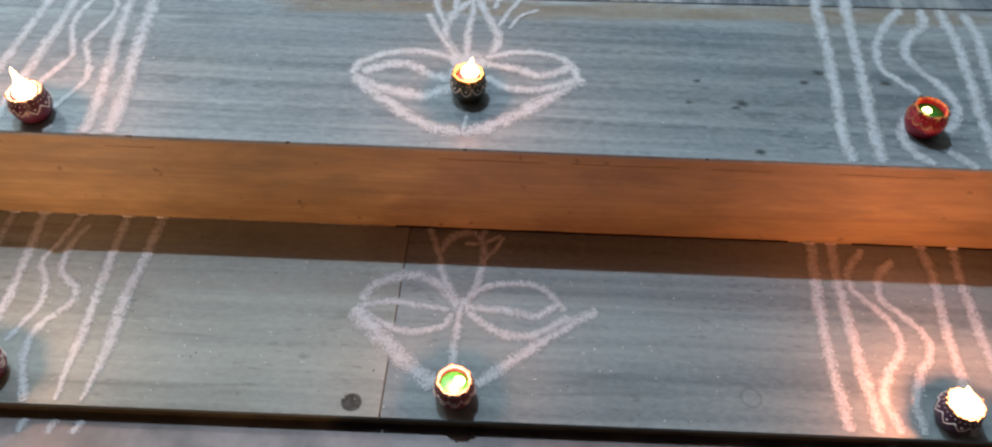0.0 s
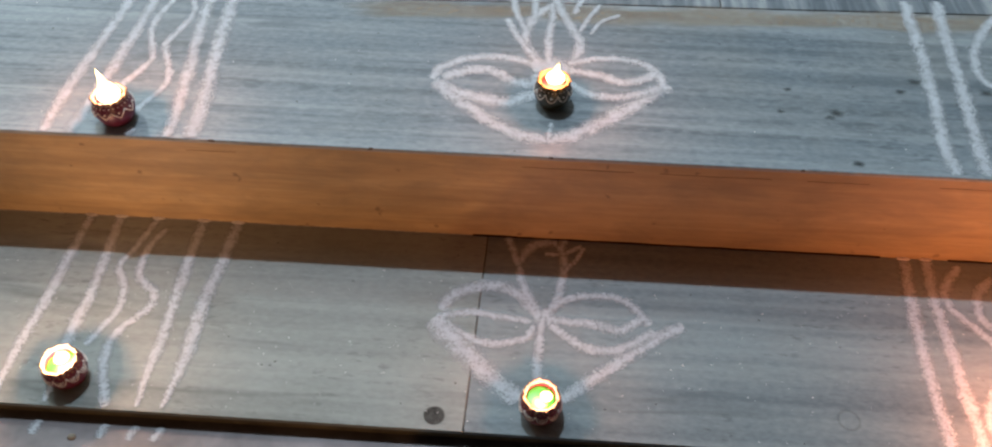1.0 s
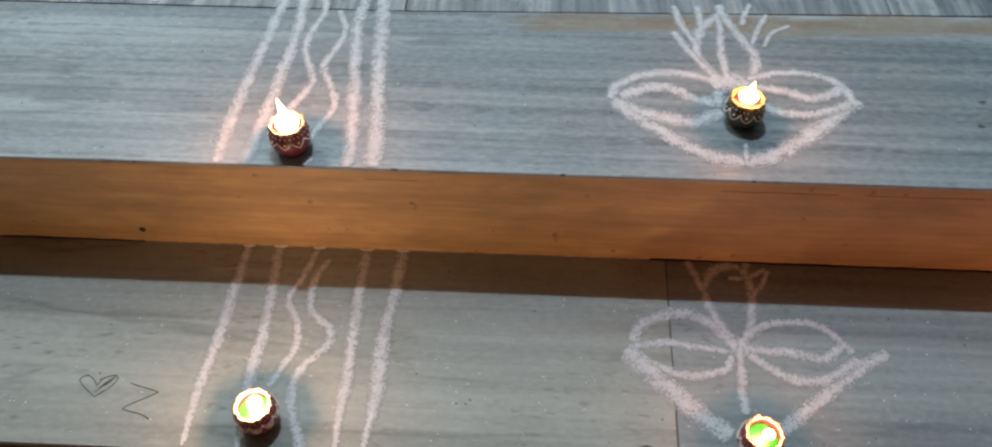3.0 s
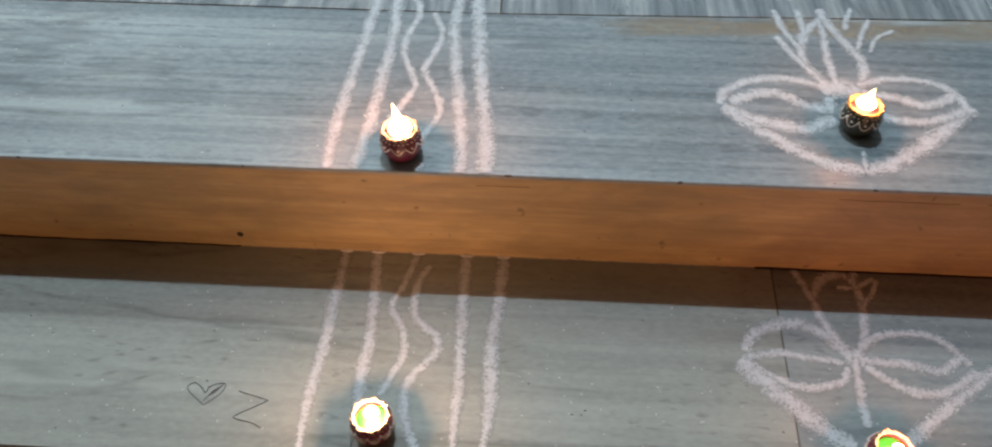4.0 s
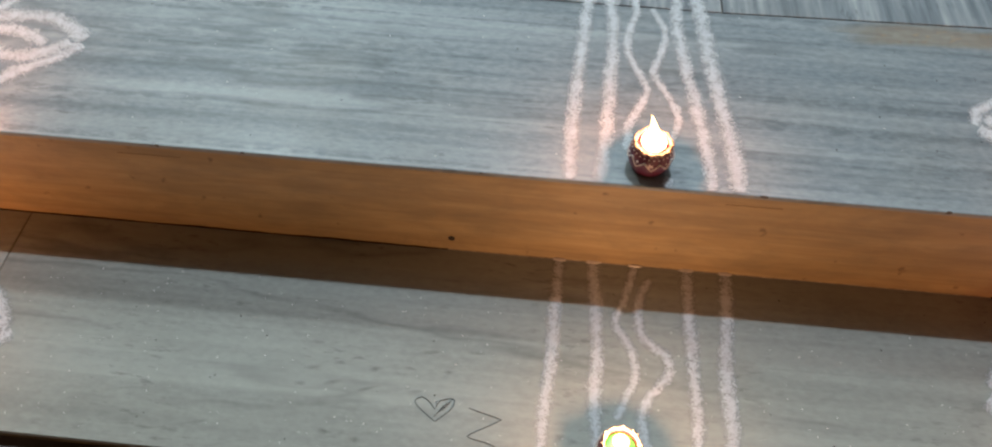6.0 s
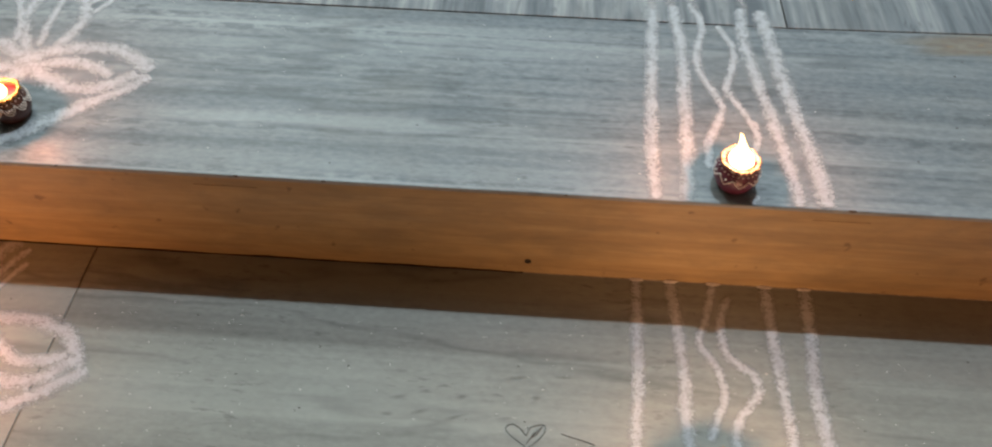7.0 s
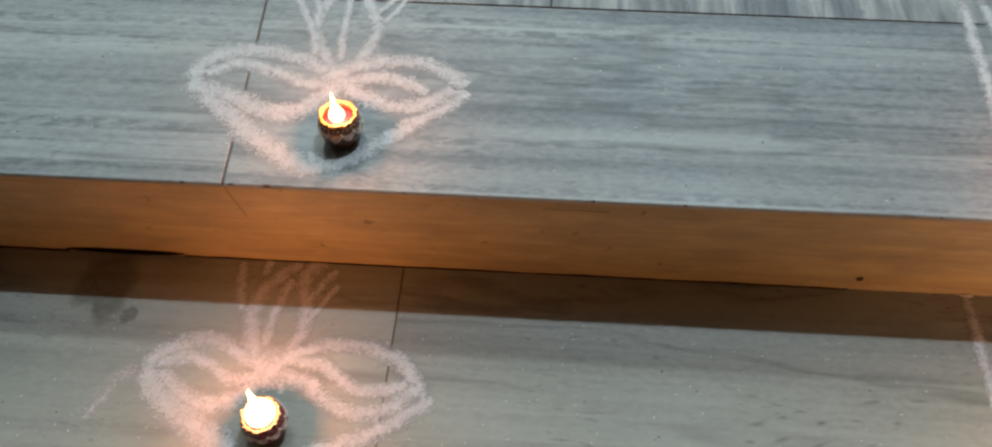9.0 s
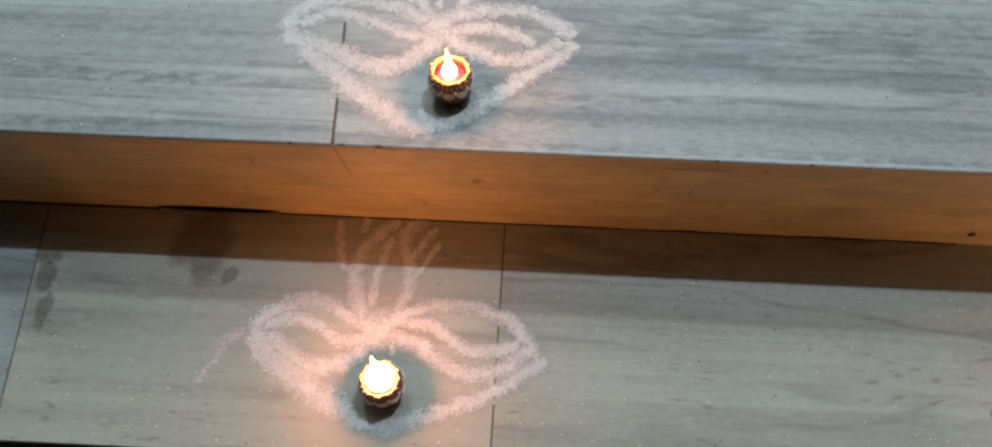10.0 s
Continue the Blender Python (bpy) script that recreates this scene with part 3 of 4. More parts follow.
stroke(lotus_u3, "petal", 0.0126, (-0.022, 0.101), (-0.049, 0.142), (-0.064, 0.181), (-0.061, 0.216), (-0.044, 0.248), (-0.028, 0.271), (-0.037, 0.327))
stroke(lotus_u3, "petal", 0.0081, (-0.025, 0.127), (-0.028, 0.16), (-0.03, 0.206), (-0.031, 0.236), (-0.03, 0.262))
stroke(lotus_u3, "petal", 0.0126, (-0.014, 0.106), (0.003, 0.14), (0.011, 0.179), (0.003, 0.208), (-0.014, 0.244), (-0.031, 0.274))
stroke(lotus_u3, "petal", 0.0081, (-0.055, 0.136), (-0.069, 0.18), (-0.097, 0.233), (-0.113, 0.248))
stroke(lotus_u3, "petal", 0.0081, (-0.062, 0.207), (-0.08, 0.246), (-0.086, 0.265))
stroke(lotus_u3, "petal", 0.0081, (-0.049, 0.242), (-0.057, 0.266), (-0.065, 0.285))
stroke(lotus_u3, "petal", 0.0063, (-0.015, 0.247), (-0.008, 0.276), (0.002, 0.302))
stroke(lotus_u3, "petal", 0.0072, (-0.006, 0.229), (0.004, 0.255), (0.016, 0.277))
stroke(lotus_u3, "petal", 0.0072, (0.007, 0.208), (0.024, 0.233), (0.041, 0.257))
stroke(lotus_u3, "petal", 0.0063, (0.015, 0.19), (0.028, 0.212), (0.038, 0.234))
stroke(lotus_u3, "leaf", 0.0320, (-0.032, 0.108), (-0.015, 0.086))
# lotus_l3
stroke(lotus_l3, "leaf", 0.0144, (-0.026, 0.085), (-0.048, 0.091), (-0.078, 0.108), (-0.099, 0.112), (-0.126, 0.104), (-0.147, 0.086), (-0.154, 0.068))
stroke(lotus_l3, "leaf", 0.0123, (-0.031, 0.07), (-0.058, 0.065), (-0.08, 0.078), (-0.109, 0.088), (-0.142, 0.079))
stroke(lotus_l3, "leaf", 0.0154, (-0.029, 0.061), (-0.048, 0.044), (-0.074, 0.036), (-0.102, 0.042), (-0.125, 0.058), (-0.148, 0.072))
stroke(lotus_l3, "bowl", 0.0226, (-0.152, 0.068), (-0.132, 0.044), (-0.098, 0.021), (-0.069, 0.003), (-0.044, -0.006))
stroke(lotus_l3, "bowl", 0.0144, (-0.048, -0.003), (-0.033, -0.019), (-0.006, -0.024), (0.025, -0.016), (0.069, -0.001))
stroke(lotus_l3, "bowl", 0.0144, (0.056, -0.005), (0.095, 0.01), (0.12, 0.025), (0.161, 0.056))
stroke(lotus_l3, "leaf", 0.0133, (-0.016, 0.085), (0.02, 0.105), (0.054, 0.113), (0.089, 0.109), (0.124, 0.096), (0.142, 0.071), (0.153, 0.058))
stroke(lotus_l3, "leaf", 0.0123, (0.001, 0.09), (0.035, 0.088), (0.057, 0.074), (0.082, 0.061), (0.112, 0.063), (0.132, 0.071))
stroke(lotus_l3, "leaf", 0.0144, (-0.008, 0.075), (0.024, 0.066), (0.046, 0.049), (0.073, 0.036), (0.106, 0.038), (0.129, 0.053), (0.146, 0.068))
stroke(lotus_l3, "petal", 0.0144, (-0.029, 0.081), (-0.049, 0.117), (-0.054, 0.148), (-0.045, 0.18), (-0.025, 0.201), (-0.009, 0.214))
stroke(lotus_l3, "petal", 0.0092, (-0.031, 0.107), (-0.029, 0.141), (-0.022, 0.173), (-0.017, 0.193))
stroke(lotus_l3, "petal", 0.0133, (-0.003, 0.09), (0.009, 0.135), (0.004, 0.166), (-0.002, 0.19), (0.006, 0.211), (0.021, 0.216))
stroke(lotus_l3, "petal", 0.0092, (-0.078, 0.213), (-0.074, 0.178), (-0.066, 0.151))
stroke(lotus_l3, "petal", 0.0092, (-0.047, 0.216), (-0.051, 0.197))
stroke(lotus_l3, "petal", 0.0082, (0.007, 0.166), (0.02, 0.187), (0.034, 0.207))
stroke(lotus_l3, "petal", 0.0072, (0.013, 0.143), (0.025, 0.163), (0.038, 0.188))
stroke(lotus_l3, "stem", 0.0072, (-0.004, 0.075), (-0.001, 0.052))
stroke(lotus_l3, "leaf", 0.0348, (-0.035, 0.077), (-0.008, 0.08))
stroke(lotus_l3, "smudge", 0.0164, (-0.154, 0.064), (-0.174, 0.067), (-0.186, 0.045), (-0.203, 0.013))
# lines_u2
stroke(lines_u2, "line", 0.0107, (-0.069, 0.31), (-0.074, 0.223), (-0.08, 0.126), (-0.083, 0.059), (-0.082, -0.011))
stroke(lines_u2, "line", 0.0115, (-0.043, 0.309), (-0.039, 0.23), (-0.041, 0.138), (-0.044, 0.07), (-0.05, -0.011))
stroke(lines_u2, "wave", 0.0074, (-0.022, 0.316), (-0.01, 0.273), (-0.021, 0.22), (-0.018, 0.181), (0, 0.135), (-0.006, 0.105), (-0.02, 0.071), (-0.022, 0.035))
stroke(lines_u2, "wave", 0.0074, (0.009, 0.274), (0.024, 0.234), (0.019, 0.194), (0.009, 0.161), (0.023, 0.126), (0.037, 0.098))
stroke(lines_u2, "wave", 0.0066, (0.029, 0.109), (0.036, 0.082), (0.025, 0.053), (0.013, 0.026))
stroke(lines_u2, "wave", 0.0082, (0.023, 0.001), (0.018, -0.011))
stroke(lines_u2, "line", 0.0115, (0.042, 0.31), (0.039, 0.246), (0.048, 0.164), (0.057, 0.104), (0.064, 0.04), (0.067, -0.011))
stroke(lines_u2, "line", 0.0139, (0.065, 0.308), (0.073, 0.219), (0.08, 0.145), (0.09, 0.068), (0.095, -0.01))
for x0, x1 in ((-0.069, -0.080), (-0.043, -0.058), (-0.014, -0.038), (0.046, 0.040)):
    stroke(lines_u2, "smudge", 0.0110, (x0, 0.300), (0.5 * (x0 + x1), 0.345), (x1, 0.395))
# lines_l2
stroke(lines_l2, "line", 0.0099, (-0.076, 0.248), (-0.078, 0.184), (-0.079, 0.116), (-0.084, 0.049), (-0.083, -0.019))
stroke(lines_l2, "line", 0.0106, (-0.037, 0.248), (-0.032, 0.188), (-0.029, 0.129), (-0.03, 0.066), (-0.025, 0.008), (-0.024, -0.019))
stroke(lines_l2, "wave", 0.0074, (0.014, 0.248), (0.001, 0.2), (-0.009, 0.168), (0.008, 0.138), (0.013, 0.105), (0.001, 0.073), (-0.007, 0.054))
stroke(lines_l2, "wave", 0.0082, (0.031, 0.231), (0.018, 0.201), (0.021, 0.156), (0.047, 0.132), (0.05, 0.112), (0.029, 0.082), (0.02, 0.059), (0.024, 0.029), (0.038, -0.004), (0.046, -0.021))
stroke(lines_l2, "line", 0.0106, (0.075, 0.248), (0.075, 0.185), (0.077, 0.118), (0.079, 0.056), (0.078, 0.015), (0.079, -0.019))
stroke(lines_l2, "line", 0.0113, (0.12, 0.248), (0.118, 0.178), (0.113, 0.12), (0.114, 0.05), (0.111, 0.009), (0.108, -0.019))
# lines_u0
stroke(lines_u0, "line", 0.0118, (-0.073, 0.285), (-0.079, 0.199), (-0.084, 0.13), (-0.094, 0.043), (-0.101, -0.008), (-0.099, -0.052))
stroke(lines_u0, "line", 0.0128, (-0.028, 0.288), (-0.039, 0.201), (-0.048, 0.107), (-0.058, 0.022), (-0.065, -0.051))
stroke(lines_u0, "wave", 0.0098, (0.046, 0.258), (0.008, 0.211), (-0.015, 0.161), (-0.017, 0.122), (0.001, 0.097), (0.018, 0.074))
stroke(lines_u0, "wave", 0.0128, (-0.011, 0.031), (-0.027, -0.004), (-0.021, -0.031), (-0.002, -0.051))
stroke(lines_u0, "wave", 0.0108, (0.075, 0.26), (0.067, 0.222), (0.039, 0.192), (0.023, 0.157), (0.03, 0.124), (0.047, 0.1), (0.058, 0.058), (0.049, 0.028), (0.031, 0.005))
stroke(lines_u0, "wave", 0.0118, (0.021, -0.028), (0.049, -0.054))
stroke(lines_u0, "line", 0.0128, (0.1, 0.26), (0.102, 0.189), (0.094, 0.115), (0.084, 0.042), (0.074, -0.052))
stroke(lines_u0, "line", 0.0128, (0.134, 0.253), (0.135, 0.198), (0.123, 0.117), (0.112, 0.032), (0.099, -0.053))
# lines_l0
stroke(lines_l0, "line", 0.0107, (-0.113, 0.25), (-0.119, 0.193), (-0.125, 0.126), (-0.127, 0.056), (-0.126, 0.008), (-0.126, -0.017))
stroke(lines_l0, "line", 0.0115, (-0.085, 0.25), (-0.091, 0.194), (-0.092, 0.119), (-0.092, 0.058), (-0.092, 0.002), (-0.093, -0.017))
stroke(lines_l0, "wave", 0.0090, (-0.046, 0.243), (-0.074, 0.205), (-0.073, 0.176), (-0.053, 0.148), (-0.037, 0.121), (-0.038, 0.09), (-0.062, 0.059), (-0.076, 0.026), (-0.068, -0.017))
stroke(lines_l0, "wave", 0.0090, (-0.011, 0.227), (-0.037, 0.197), (-0.041, 0.163), (-0.014, 0.131), (-0.001, 0.105), (-0.009, 0.079), (-0.024, 0.061), (-0.041, 0.02), (-0.042, -0.017))
stroke(lines_l0, "line", 0.0115, (0.033, 0.25), (0.035, 0.2), (0.026, 0.124), (0.024, 0.072), (0.018, 0.022), (0.011, -0.017))
stroke(lines_l0, "line", 0.0115, (0.076, 0.25), (0.069, 0.182), (0.066, 0.117), (0.067, 0.057), (0.056, -0.017))
lines_ground = thing("rangoli_lines", (-0.41, -0.28, PLINTH), "faint short white powder strokes on the dark ground", "rangoli", BANDS)
for x0, x1 in ((-0.481, -0.483), (-0.405, -0.408), (-0.371, -0.375), (-0.341, -0.348)):
    stroke(lines_ground, "line", 0.008, (x0 + 0.41, -0.001), (x1 + 0.41, -0.018))

# powder that slid off the line ends against the riser
for group, ends in ((lines_l2, (-0.076, -0.036, 0.014, 0.075, 0.120)), (lines_l0, (-0.113, -0.085, 0.033, 0.076))):
    for k, x in enumerate(ends):
        bm = bmesh.new()
        bmesh.ops.create_icosphere(bm, subdivisions=3, radius=1.0)
        for v in bm.verts:
            s = 1 + 0.35 * noise.noise(v.co * 2.1 + Vector((9.0 * x, k, 0)))
            v.co = Vector((0.0085 * s * v.co.x, 0.0022 * v.co.y, 0.0026 * s * v.co.z))
        part("powder_heap", bm, M_HEAP, group, smooth=True).location = (x, -group.location.y - 0.0004, 0.0006)


# ---- clay lamps ----
CUP = [(0.0148, 0.0), (0.0172, 0.0012), (0.0213, 0.0085), (0.0236, 0.0165), (0.0236, 0.0225), (0.0215, 0.0300), (0.0190, 0.0342), (0.0186, 0.0362)]
INSIDE = [(0.0172, 0.0368), (0.0168, 0.033), (0.0176, 0.028), (0.0170, 0.026)]


def radius_at(z):
    for (r0, z0), (r1, z1) in zip(CUP, CUP[1:]):
        if z0 <= z <= z1:
            return r0 + (r1 - r0) * (z - z0) / (z1 - z0)
    return CUP[-1][0]


def scallop_mesh(n, z, drop, pointed=False, material=None, thick=0.00068, span=1.0):
    """One painted arc on the belly, from 0 to 1/n of a turn."""
    pts = []
    for k in range(9):
        a = 2 * math.pi / n * (k / 8 - 0.5) * span
        h = z - drop * (1 - abs(k / 4 - 1) if pointed else math.sin(math.pi * k / 8) ** 0.8)
        r = radius_at(h) + 0.0003
        pts.append((r * math.cos(a), r * math.sin(a), h))
    return mesh_of("scallop", tube(pts, thick, 5), material or M_CREAM, True)


def bead_mesh(r, material, name):
    bm = bmesh.new()
    bmesh.ops.create_icosphere(bm, subdivisions=1, radius=r)
    return mesh_of(name, bm, material, True)


ZIGZAG = scallop_mesh(9, 0.0265, 0.0085, True)
CURLS = {n: scallop_mesh(n, 0.0262, 0.0050, thick=0.0006, span=0.5) for n in (10,)}
SCALLOPS = {n: scallop_mesh(n, 0.0285, 0.0105) for n in (9, 10, 12)}
OCHRE_ARC = scallop_mesh(12, 0.0275, 0.006, False, M_OCHRE, 0.0006)
DOT = bead_mesh(0.00140, M_CREAM, "dot")
OCHRE_DOT = bead_mesh(0.0009, M_OCHRE, "dot")
SHOULDER_DOTS = {m: bead_mesh(0.00085, m, "shoulder_dot") for m in (M_CREAM, M_OCHRE)}
RIM_BEADS = {}


def rim_bead(material, k):
    """A lumpy bead of dried relief paint; three shapes in each colour."""
    key = (material.name, k % 3)
    if key not in RIM_BEADS:
        bm = bmesh.new()
        bmesh.ops.create_icosphere(bm, subdivisions=2, radius=0.0021)
        for v in bm.verts:
            v.co *= 1 + 0.55 * noise.noise(v.co * 420 + Vector((7.0 * (k % 3), 0, 0)))
        RIM_BEADS[key] = mesh_of("rim_bead", bm, material, True)
    return RIM_BEADS[key]



def flame_bm(height, width, lean):
    # The broad low bulge also stands for flame glare filling the cup mouth.
    shape = ((0.0, 0.55), (0.07, 0.86), (0.16, 1.0), (0.26, 0.92), (0.36, 0.70), (0.48, 0.46), (0.62, 0.30), (0.76, 0.19), (0.89, 0.09), (1.0, 0.01))
    bm = lathe([(width * r, height * t) for t, r in shape], 16)
    for v in bm.verts:
        t = v.co.z / height
        v.co.x += lean[0] * t * t
        v.co.y += lean[1] * t * t
    return bm


def clay_lamp(place, scale, turn, clay, wax, label, flame, lean=(0, 0), watts=0.35, scallops=10, beads=20, rim=None, seat=(0, 0), zigzag=False, paint=None, tone=(1.0, 0.36, 0.18)):
    """A small painted clay cup filled with wax, with a burning wick."""
    lamp = thing("clay_lamp", place, label, "oil lamp", "clay lamps")
    lamp.rotation_euler = (0, 0, radians(turn))
    lamp.scale = (scale, scale, scale)
    body = part("cup", lathe(CUP + INSIDE, 40), clay, lamp, smooth=True)
    part("rim", lathe([(0.0183, 0.0350), (0.0193, 0.0358), (0.0193, 0.0368), (0.0184, 0.0375), (0.0172, 0.0371), (0.0169, 0.0354), (0.0183, 0.0350)], 60,
                      lambda a, i: 1 + 0.04 * math.sin(a * beads) + 0.025 * math.sin(a * 7 + i), caps=False), rim or M_GOLD, body, "scalloped gold-painted rim", True)
    for k in range(beads):
        a = 2 * math.pi * (k + 0.22 * math.sin(2.7 * k)) / beads
        r = 0.0193 + 0.0006 * math.sin(4.1 * k)
        bead = part("rim_bead", rim_bead(M_MAROON if clay is M_RED and k % 2 else rim if rim and rim is not M_ORANGE else M_GOLD, k), None, body)
        bead.location = (r * math.cos(a), r * math.sin(a), 0.0360 + 0.0007 * math.sin(5.3 * k))
    for k in range(26):
        a = 2 * math.pi * k / 26
        r = radius_at(0.0312) + 0.0002
        part("shoulder_dot", SHOULDER_DOTS[M_OCHRE if paint or rim is M_PALE_AND_GLARE and not zigzag else M_CREAM], None, body).location = (r * math.cos(a), r * math.sin(a), 0.0312)
    scallops = 9 if zigzag else scallops
    for k in range(scallops):
        a = 2 * math.pi * (k + 0.5) / scallops
        part("scallop", ZIGZAG if zigzag else paint or SCALLOPS[scallops], None, body).rotation_euler = (0, 0, a)
        if scallops == 10:
            part("curl", CURLS[scallops], None, body).rotation_euler = (0, 0, a)
        r = radius_at(0.0245)
        part("dot", OCHRE_DOT if paint else DOT, None, body).location = (r * math.cos(a), r * math.sin(a), 0.0245)
    part("wax", lathe([(0.0164, 0.0255), (0.0168, 0.0288), (0.0145, 0.0294), (0.006, 0.0300), (0.001, 0.0302)], 32), wax, lamp, "melted coloured wax fill", True)
    part("wick", tube([(seat[0], seat[1], 0.0295), (seat[0] + 0.0004, seat[1] + 0.0002, 0.0330), (seat[0] + 0.0011, seat[1] + 0.0004, 0.0358)], 0.0007), M_WICK, lamp)
    if flame:
        height, width = flame
        f = part("flame", flame_bm(height, width, lean), M_FLAME, lamp, "bright yellow-white flame", True)
        f.location = (seat[0] + 0.0006, seat[1], 0.0312)
        f.rotation_euler = (0, 0, -radians(turn))
        light = bulb("flame_light", (place[0] + lean[0] * 0.3, place[1] + lean[1] * 0.3, place[2] + scale * (0.0475 + 0.16 * max(0.0, height - 0.015))), watts, tone, 0.007)
        f.visible_shadow = False
    return lamp


clay_lamp((0.629, 0.064, H), 1.0, 20, M_RED, M_WAX_GREEN, "crimson painted clay lamp with orange rim on the upper step", (0.006, 0.005), watts=0.01, scallops=12, rim=M_ORANGE, seat=(-0.004, 0.002), paint=OCHRE_ARC)
clay_lamp((0.072, 0.096, H), 0.96, 45, M_DARK, M_WAX_RED, "dark green clay lamp with gold rim and red wax", (0.026, 0.0115), (0.003, 0.001), 0.62, 9, seat=(0.004, 0.002))
clay_lamp((-0.445, 0.030, H), 1.0, 10, M_PLUM, M_WAX_RED, "plum-maroon clay lamp with white zigzag, burning at the step edge", (0.036, 0.0130), (-0.007, 0.007), 0.90, 12, zigzag=True, rim=M_PALE_AND_GLARE)
clay_lamp((-1.238, 0.071, H), 0.98, 70, M_BROWN, M_WAX_RED, "dark brown clay lamp with white scallops and pink-red wax", (0.036, 0.0080), (-0.002, 0.004), 0.85, 10, seat=(-0.003, 0.0))
clay_lamp((0.634, -0.248, 0), 1.02, 33, M_PURPLE, M_WAX_RED, "purple-black clay lamp with a large flame on the lower step", (0.036, 0.0155), (-0.012, 0.005), 2.05, 12, zigzag=True, rim=M_PALE_AND_GLARE, tone=(1.0, 0.29, 0.12))
clay_lamp((0.074, -0.243, 0), 0.98, 5, M_MAROON, M_WAX_GREEN, "maroon clay lamp with pale beaded rim and yellow-green wax", (0.010, 0.0062), (0, 0), 0.62, 10, rim=M_PALE_AND_GLARE, seat=(0.005, 0.001))
clay_lamp((-0.455, -0.236, 0), 0.98, 52, M_MAROON, M_WAX_GREEN, "maroon clay lamp with pale gold rim and green wax", (0.015, 0.0080), (0, 0), 1.25, 10, rim=M_PALE_AND_GLARE, seat=(0.003, 0.003), tone=(1.0, 0.50, 0.27))
clay_lamp((-1.295, -0.202, 0), 0.98, 80, M_MAROON, M_WAX_RED, "maroon clay lamp with white scallops and a tall flame", (0.048, 0.0150), (-0.005, 0.009), 0.85, 10, rim=M_PALE_AND_GLARE, tone=(1.0, 0.29, 0.12))


# ---- marks and stains on the stone ----
def blot(name, x, y, z, rx, ry, label, material, seed=0.0, ragged=1.0):
    bm = bmesh.new()
    uv = bm.loops.layers.uv.new("UVMap")
    hub = bm.verts.new((0, 0, 0))
    ring = []
    for k in range(40):
        a = 2 * math.pi * k / 40
        s = 1 + ragged * 0.45 * noise.noise((1.2 * math.cos(a) + seed, 1.2 * math.sin(a), seed)) + ragged * 0.2 * noise.noise((4 * math.cos(a), 4 * math.sin(a) + seed, 2))
        ring.append(bm.verts.new((rx * s * math.cos(a), ry * s * math.sin(a), 0.0)))
    for k in range(40):
        f = bm.faces.new((hub, ring[k], ring[(k + 1) % 40]))
        for loop, u in zip(f.loops, (0, 1, 1)):
            loop[uv].uv = (u, 0)
    ob = part(name, bm, material)
    ob.location = (x, y, z + 0.0002)
    return tagged(ob, label, "stain")


def scribble(name, label, *points):
    ob = part(name, tube(spline([(x, y, 0.0002) for x, y in points], 0.003), 0.00048, 5), M_INK)
    return tagged(ob, label, "pencil mark")


heart = scribble("pencil_heart", "small heart scribbled in dark pencil on the marble tread", (-0.645, -0.217), (-0.664, -0.203), (-0.669, -0.196), (-0.662, -0.191), (-0.652, -0.197),
                 (-0.647, -0.203), (-0.643, -0.194), (-0.630, -0.190), (-0.627, -0.194), (-0.631, -0.203), (-0.645, -0.217))
for x, y in ((-0.647, -0.212), (-0.645, -0.209), (-0.642, -0.206), (-0.639, -0.204), (-0.637, -0.202)):
    line = spline([(x, y, 0.0002), (x + 0.004, y + 0.006, 0.0002), (x + 0.007, y + 0.011, 0.0002)], 0.003)
    part("hatching", tube(line, 0.0004, 5), M_INK, heart)
scribble("pencil_squiggle", "angular pencil squiggle on the marble beside a heart", (-0.600, -0.202), (-0.609, -0.199), (-0.608, -0.1995), (-0.580, -0.207), (-0.579, -0.210), (-0.607, -0.227),
         (-0.606, -0.231), (-0.587, -0.235), (-0.577, -0.240))
rng = random.Random(12)
for k, (x, y) in enumerate(((-0.785, -0.169), (-0.757, -0.161), (-0.717, -0.164), (-0.761, -0.184), (-0.795, -0.189), (-0.723, -0.188), (-0.725, -0.245),
                            (-0.757, -0.239), (-0.638, -0.160), (-0.514, -0.221), (-0.500, -0.224), (-0.384, -0.237), (-0.609, -0.134), (-0.660, -0.138))):
    mark = blot("scuff_mark", x, y, 0, 0.006 + 0.010 * rng.random(), 0.0022 + 0.002 * rng.random(), "faint dark scuff trodden into the lower tread", M_SCUFF, 60.0 + k)
    mark.rotation_euler = (0, 0, radians(rng.uniform(-5, 25)))
for k, (x, y, rx, ry) in enumerate([(-1.690, -0.068, 0.020, 0.010), (-1.685, -0.092, 0.013, 0.022), (-1.676, -0.133, 0.010, 0.024)]):
    blot("water_stain", x, y, 0, rx, ry, "dried olive-brown drip stain on the marble", M_STAIN, 3.0 * k)
for k, (x, y, rx, ry) in enumerate([(-1.520, -0.044, 0.038, 0.050), (-1.482, -0.081, 0.011, 0.012)]):
    blot("water_stain", x, y, 0, rx, ry, "dried olive-brown puddle stain at the riser foot", M_STAIN, 11.0 + 3 * k)
blot("round_stain", -0.041, -0.256, 0, 0.0125, 0.0115, "round dark stain beside a slab joint", M_SPOT, 0.01, 0.15)
for k, (x, r) in enumerate(((-0.10, 0.15), (0.10, 0.16), (0.31, 0.16), (0.52, 0.15), (0.70, 0.14))):
    blot("dust_strip", x, back_line(x) - 0.023, H + 0.00005 * k, r, 0.024, "tan dust strip along the landing joint", M_DUST, 40.0 + 7 * k)
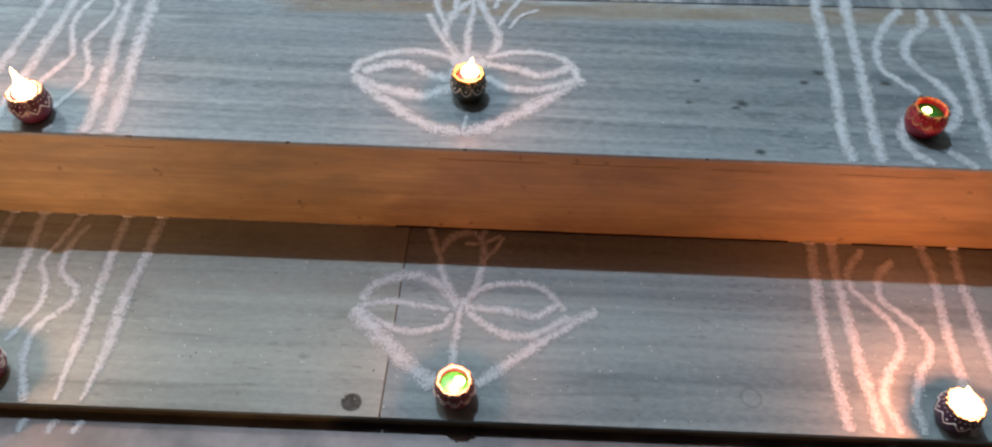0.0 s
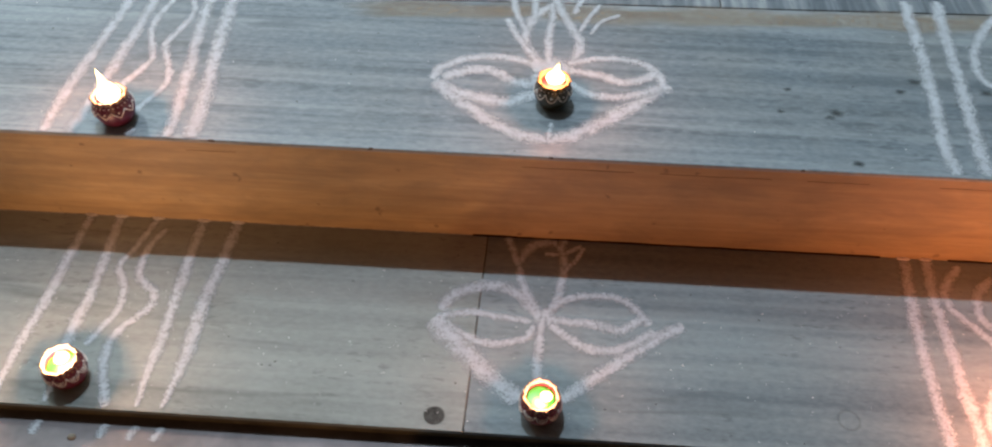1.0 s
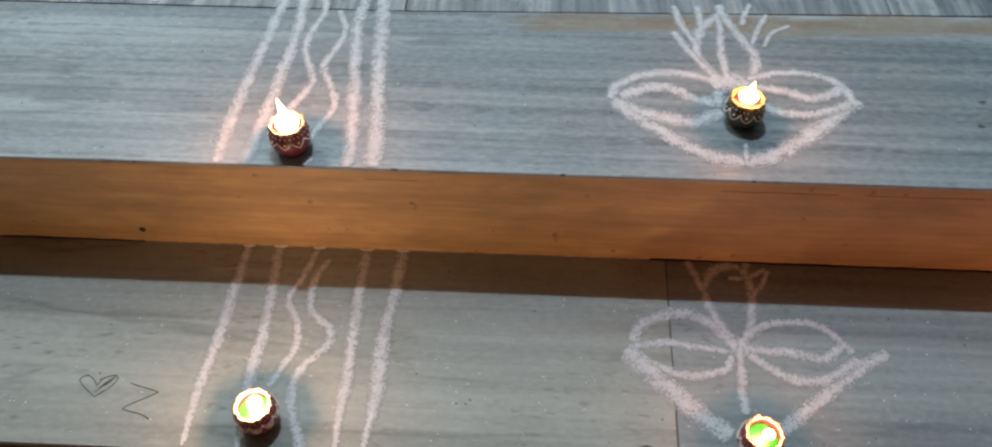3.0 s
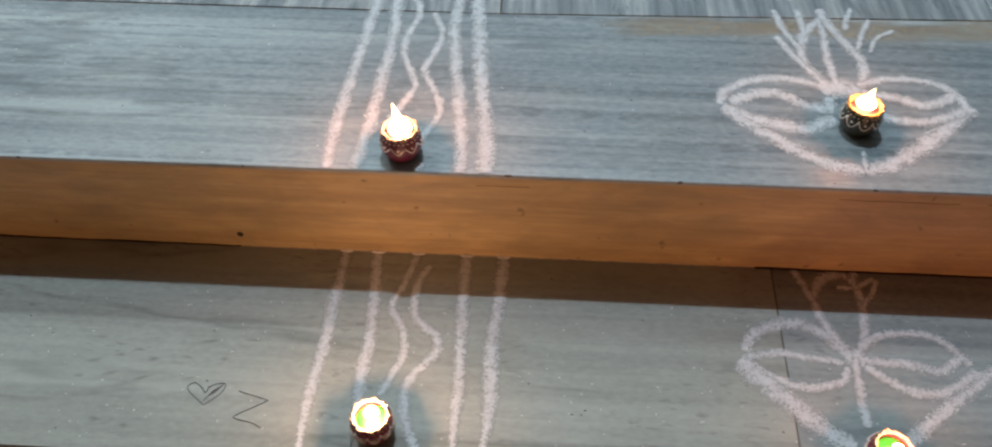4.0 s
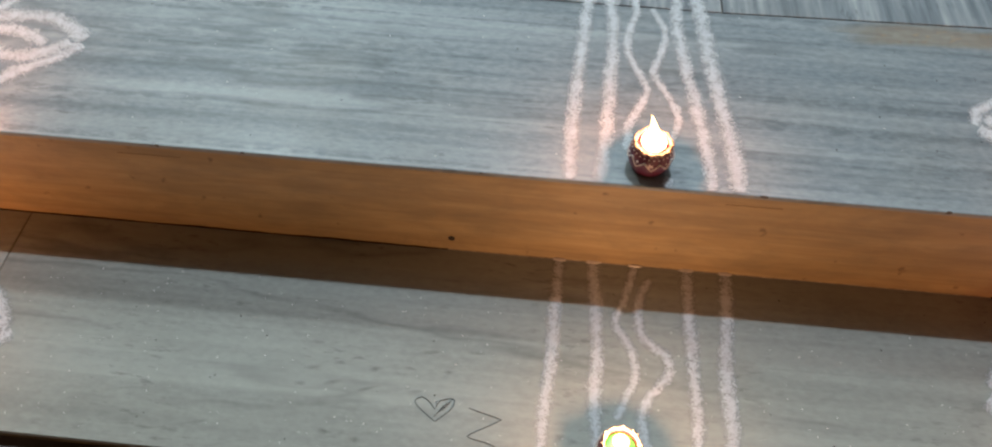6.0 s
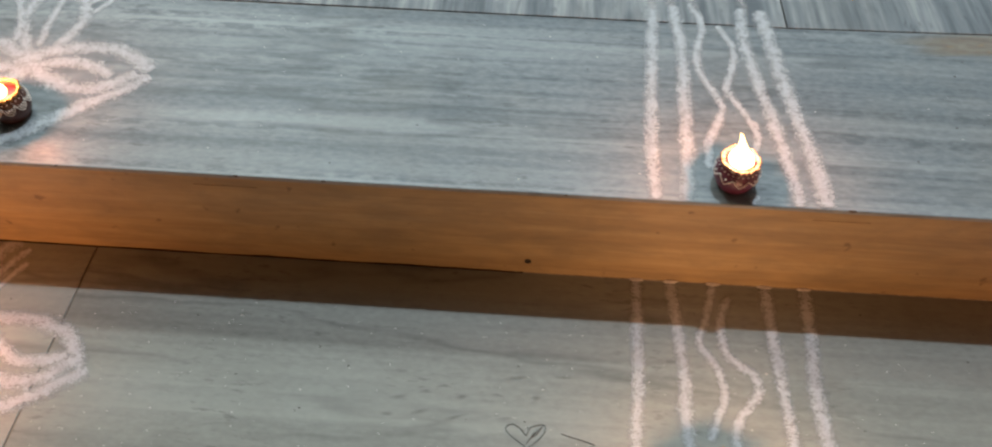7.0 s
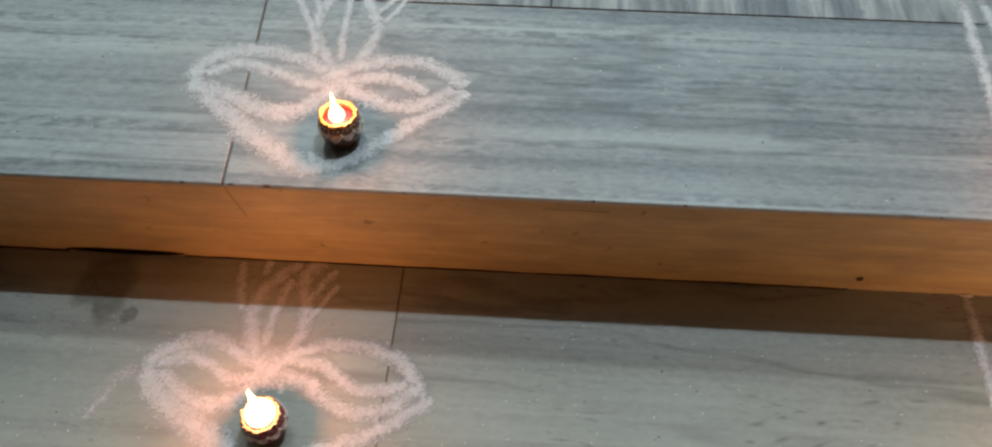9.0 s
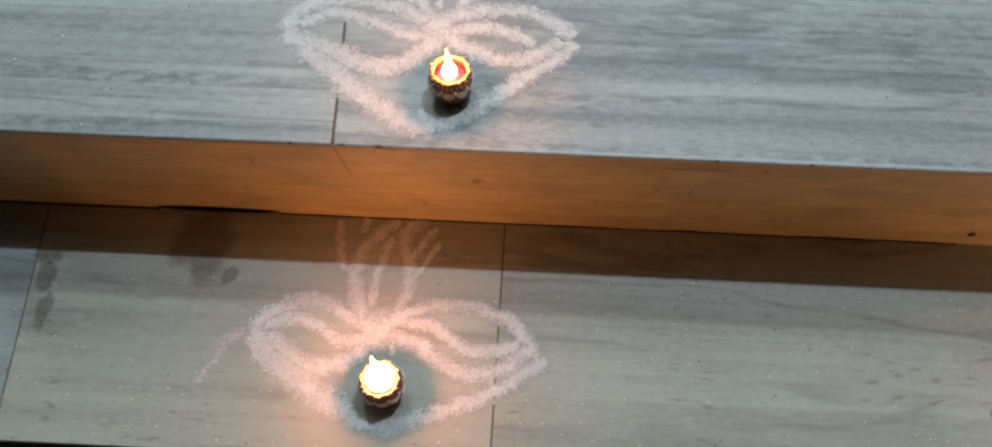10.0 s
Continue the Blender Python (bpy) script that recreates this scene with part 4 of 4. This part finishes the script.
for k, (x, y, r) in enumerate([(0.418, 0.100, 0.011), (0.425, 0.015, 0.009), (0.505, 0.145, 0.008), (0.528, 0.165, 0.010), (0.408, 0.092, 0.007), (0.350, 0.098, 0.006), (0.365, 0.140, 0.007), (0.612, 0.150, 0.011), (0.130, -0.004 + 0.06, 0.006)]):
    blot("dark_stain", x, y, H, r, r * 0.7, "small grey-brown stain on the upper tread", M_SMUDGE, 20.0 + k)
bm = bmesh.new()
uv = bm.loops.layers.uv.new("UVMap")
inner, outer = ([bm.verts.new((r * math.cos(a), r * math.sin(a), 0)) for a in (2 * math.pi * k / 36 for k in range(36))] for r in (0.0100, 0.0130))
for k in range(36):
    bm.faces.new((inner[k], outer[k], outer[(k + 1) % 36], inner[(k + 1) % 36]))
ring_mark = part("ring_stain", bm, M_RING)
ring_mark.location = (0.412, -0.231, 0.0002)
tagged(ring_mark, "faint ring stain from a wet cup on marble", "stain")
CHIP = {x: r for x, r in ((-1.395, 4), (-1.306, 6), (-1.164, 3), (-0.970, 4), (-0.876, 4), (-0.325, 5), (-0.137, 5), (0.073, 4), (-1.343, 5), (-0.62, 3), (0.36, 4))}
for x, r in CHIP.items():
    bm = bmesh.new()
    bmesh.ops.create_icosphere(bm, subdivisions=2, radius=0.001)
    for v in bm.verts:
        v.co = Vector((v.co.x * r * 0.9, v.co.y * r * 0.30, v.co.z * r * 0.30)) * (1 + 0.5 * noise.noise(v.co * 900 + Vector((x * 50, 0, 0))))
    chip = part("edge_chip", bm, M_GROUT)
    chip.location = (x, 0.0008, H - 0.0012)
    tagged(chip, "dark chipped spot on the marble step edge", "chip")


for x, y, r in ((-0.842, -0.281, 0.0055), (-0.437, -0.299, 0.0035)):
    bm = bmesh.new()
    bmesh.ops.create_icosphere(bm, subdivisions=2, radius=r)
    for v in bm.verts:
        v.co = Vector((v.co.x * 1.3, v.co.y, max(v.co.z, -0.5 * r) * 0.7)) * (1 + 0.4 * noise.noise(v.co * 300))
    stone = part("pebble", bm, M_MORTAR, None, "", True)
    stone.location = (x, y, PLINTH + 0.32 * r)
    tagged(stone, "small crumb of mortar on the dark ground", "pebble")


# ---- stray powder grains and grit ----
def scatter(name, label, count, size, material, area, z, seed, category):
    rng = random.Random(seed)
    verts, faces = [], []
    for _ in range(count):
        x, y = rng.uniform(*area[0]), rng.uniform(*area[1])
        r = size * rng.uniform(0.5, 1.5)
        a = rng.uniform(0, 6.28)
        stretch = rng.uniform(1, 1.8)
        b = len(verts)
        for dx, dy, dz in ((1, 0, 0), (0, 1, 0), (-1, 0, 0), (0, -1, 0), (0, 0, 0.9)):
            px, py = dx * r * stretch, dy * r
            verts.append((x + px * math.cos(a) - py * math.sin(a), y + px * math.sin(a) + py * math.cos(a), z + 0.0002 + dz * r))
        faces += [(b, b + 1, b + 4), (b + 1, b + 2, b + 4), (b + 2, b + 3, b + 4), (b + 3, b, b + 4)]
    me = bpy.data.meshes.new(name)
    me.from_pydata(verts, [], faces)
    me.materials.append(material)
    return tagged(new(name, me), label, category, kind="stuff")


scatter("powder_grains", "stray white powder grains on the lower tread", 620, 0.00055, M_GRAIN, ((-1.75, 0.8), (-0.265, -0.06)), 0.0, 3, "powder")
scatter("powder_grains", "stray white powder grains on the upper tread", 160, 0.00055, M_GRAIN, ((-1.75, 0.8), (0.01, 0.29)), H, 4, "powder")
scatter("grit", "dark grit specks on the lower tread", 110, 0.0007, M_WICK, ((-1.75, 0.8), (-0.265, -0.02)), 0.0, 5, "grit")
scatter("grit", "dark grit specks on the upper tread", 80, 0.0007, M_WICK, ((-1.75, 0.8), (0.004, 0.28)), H, 6, "grit")
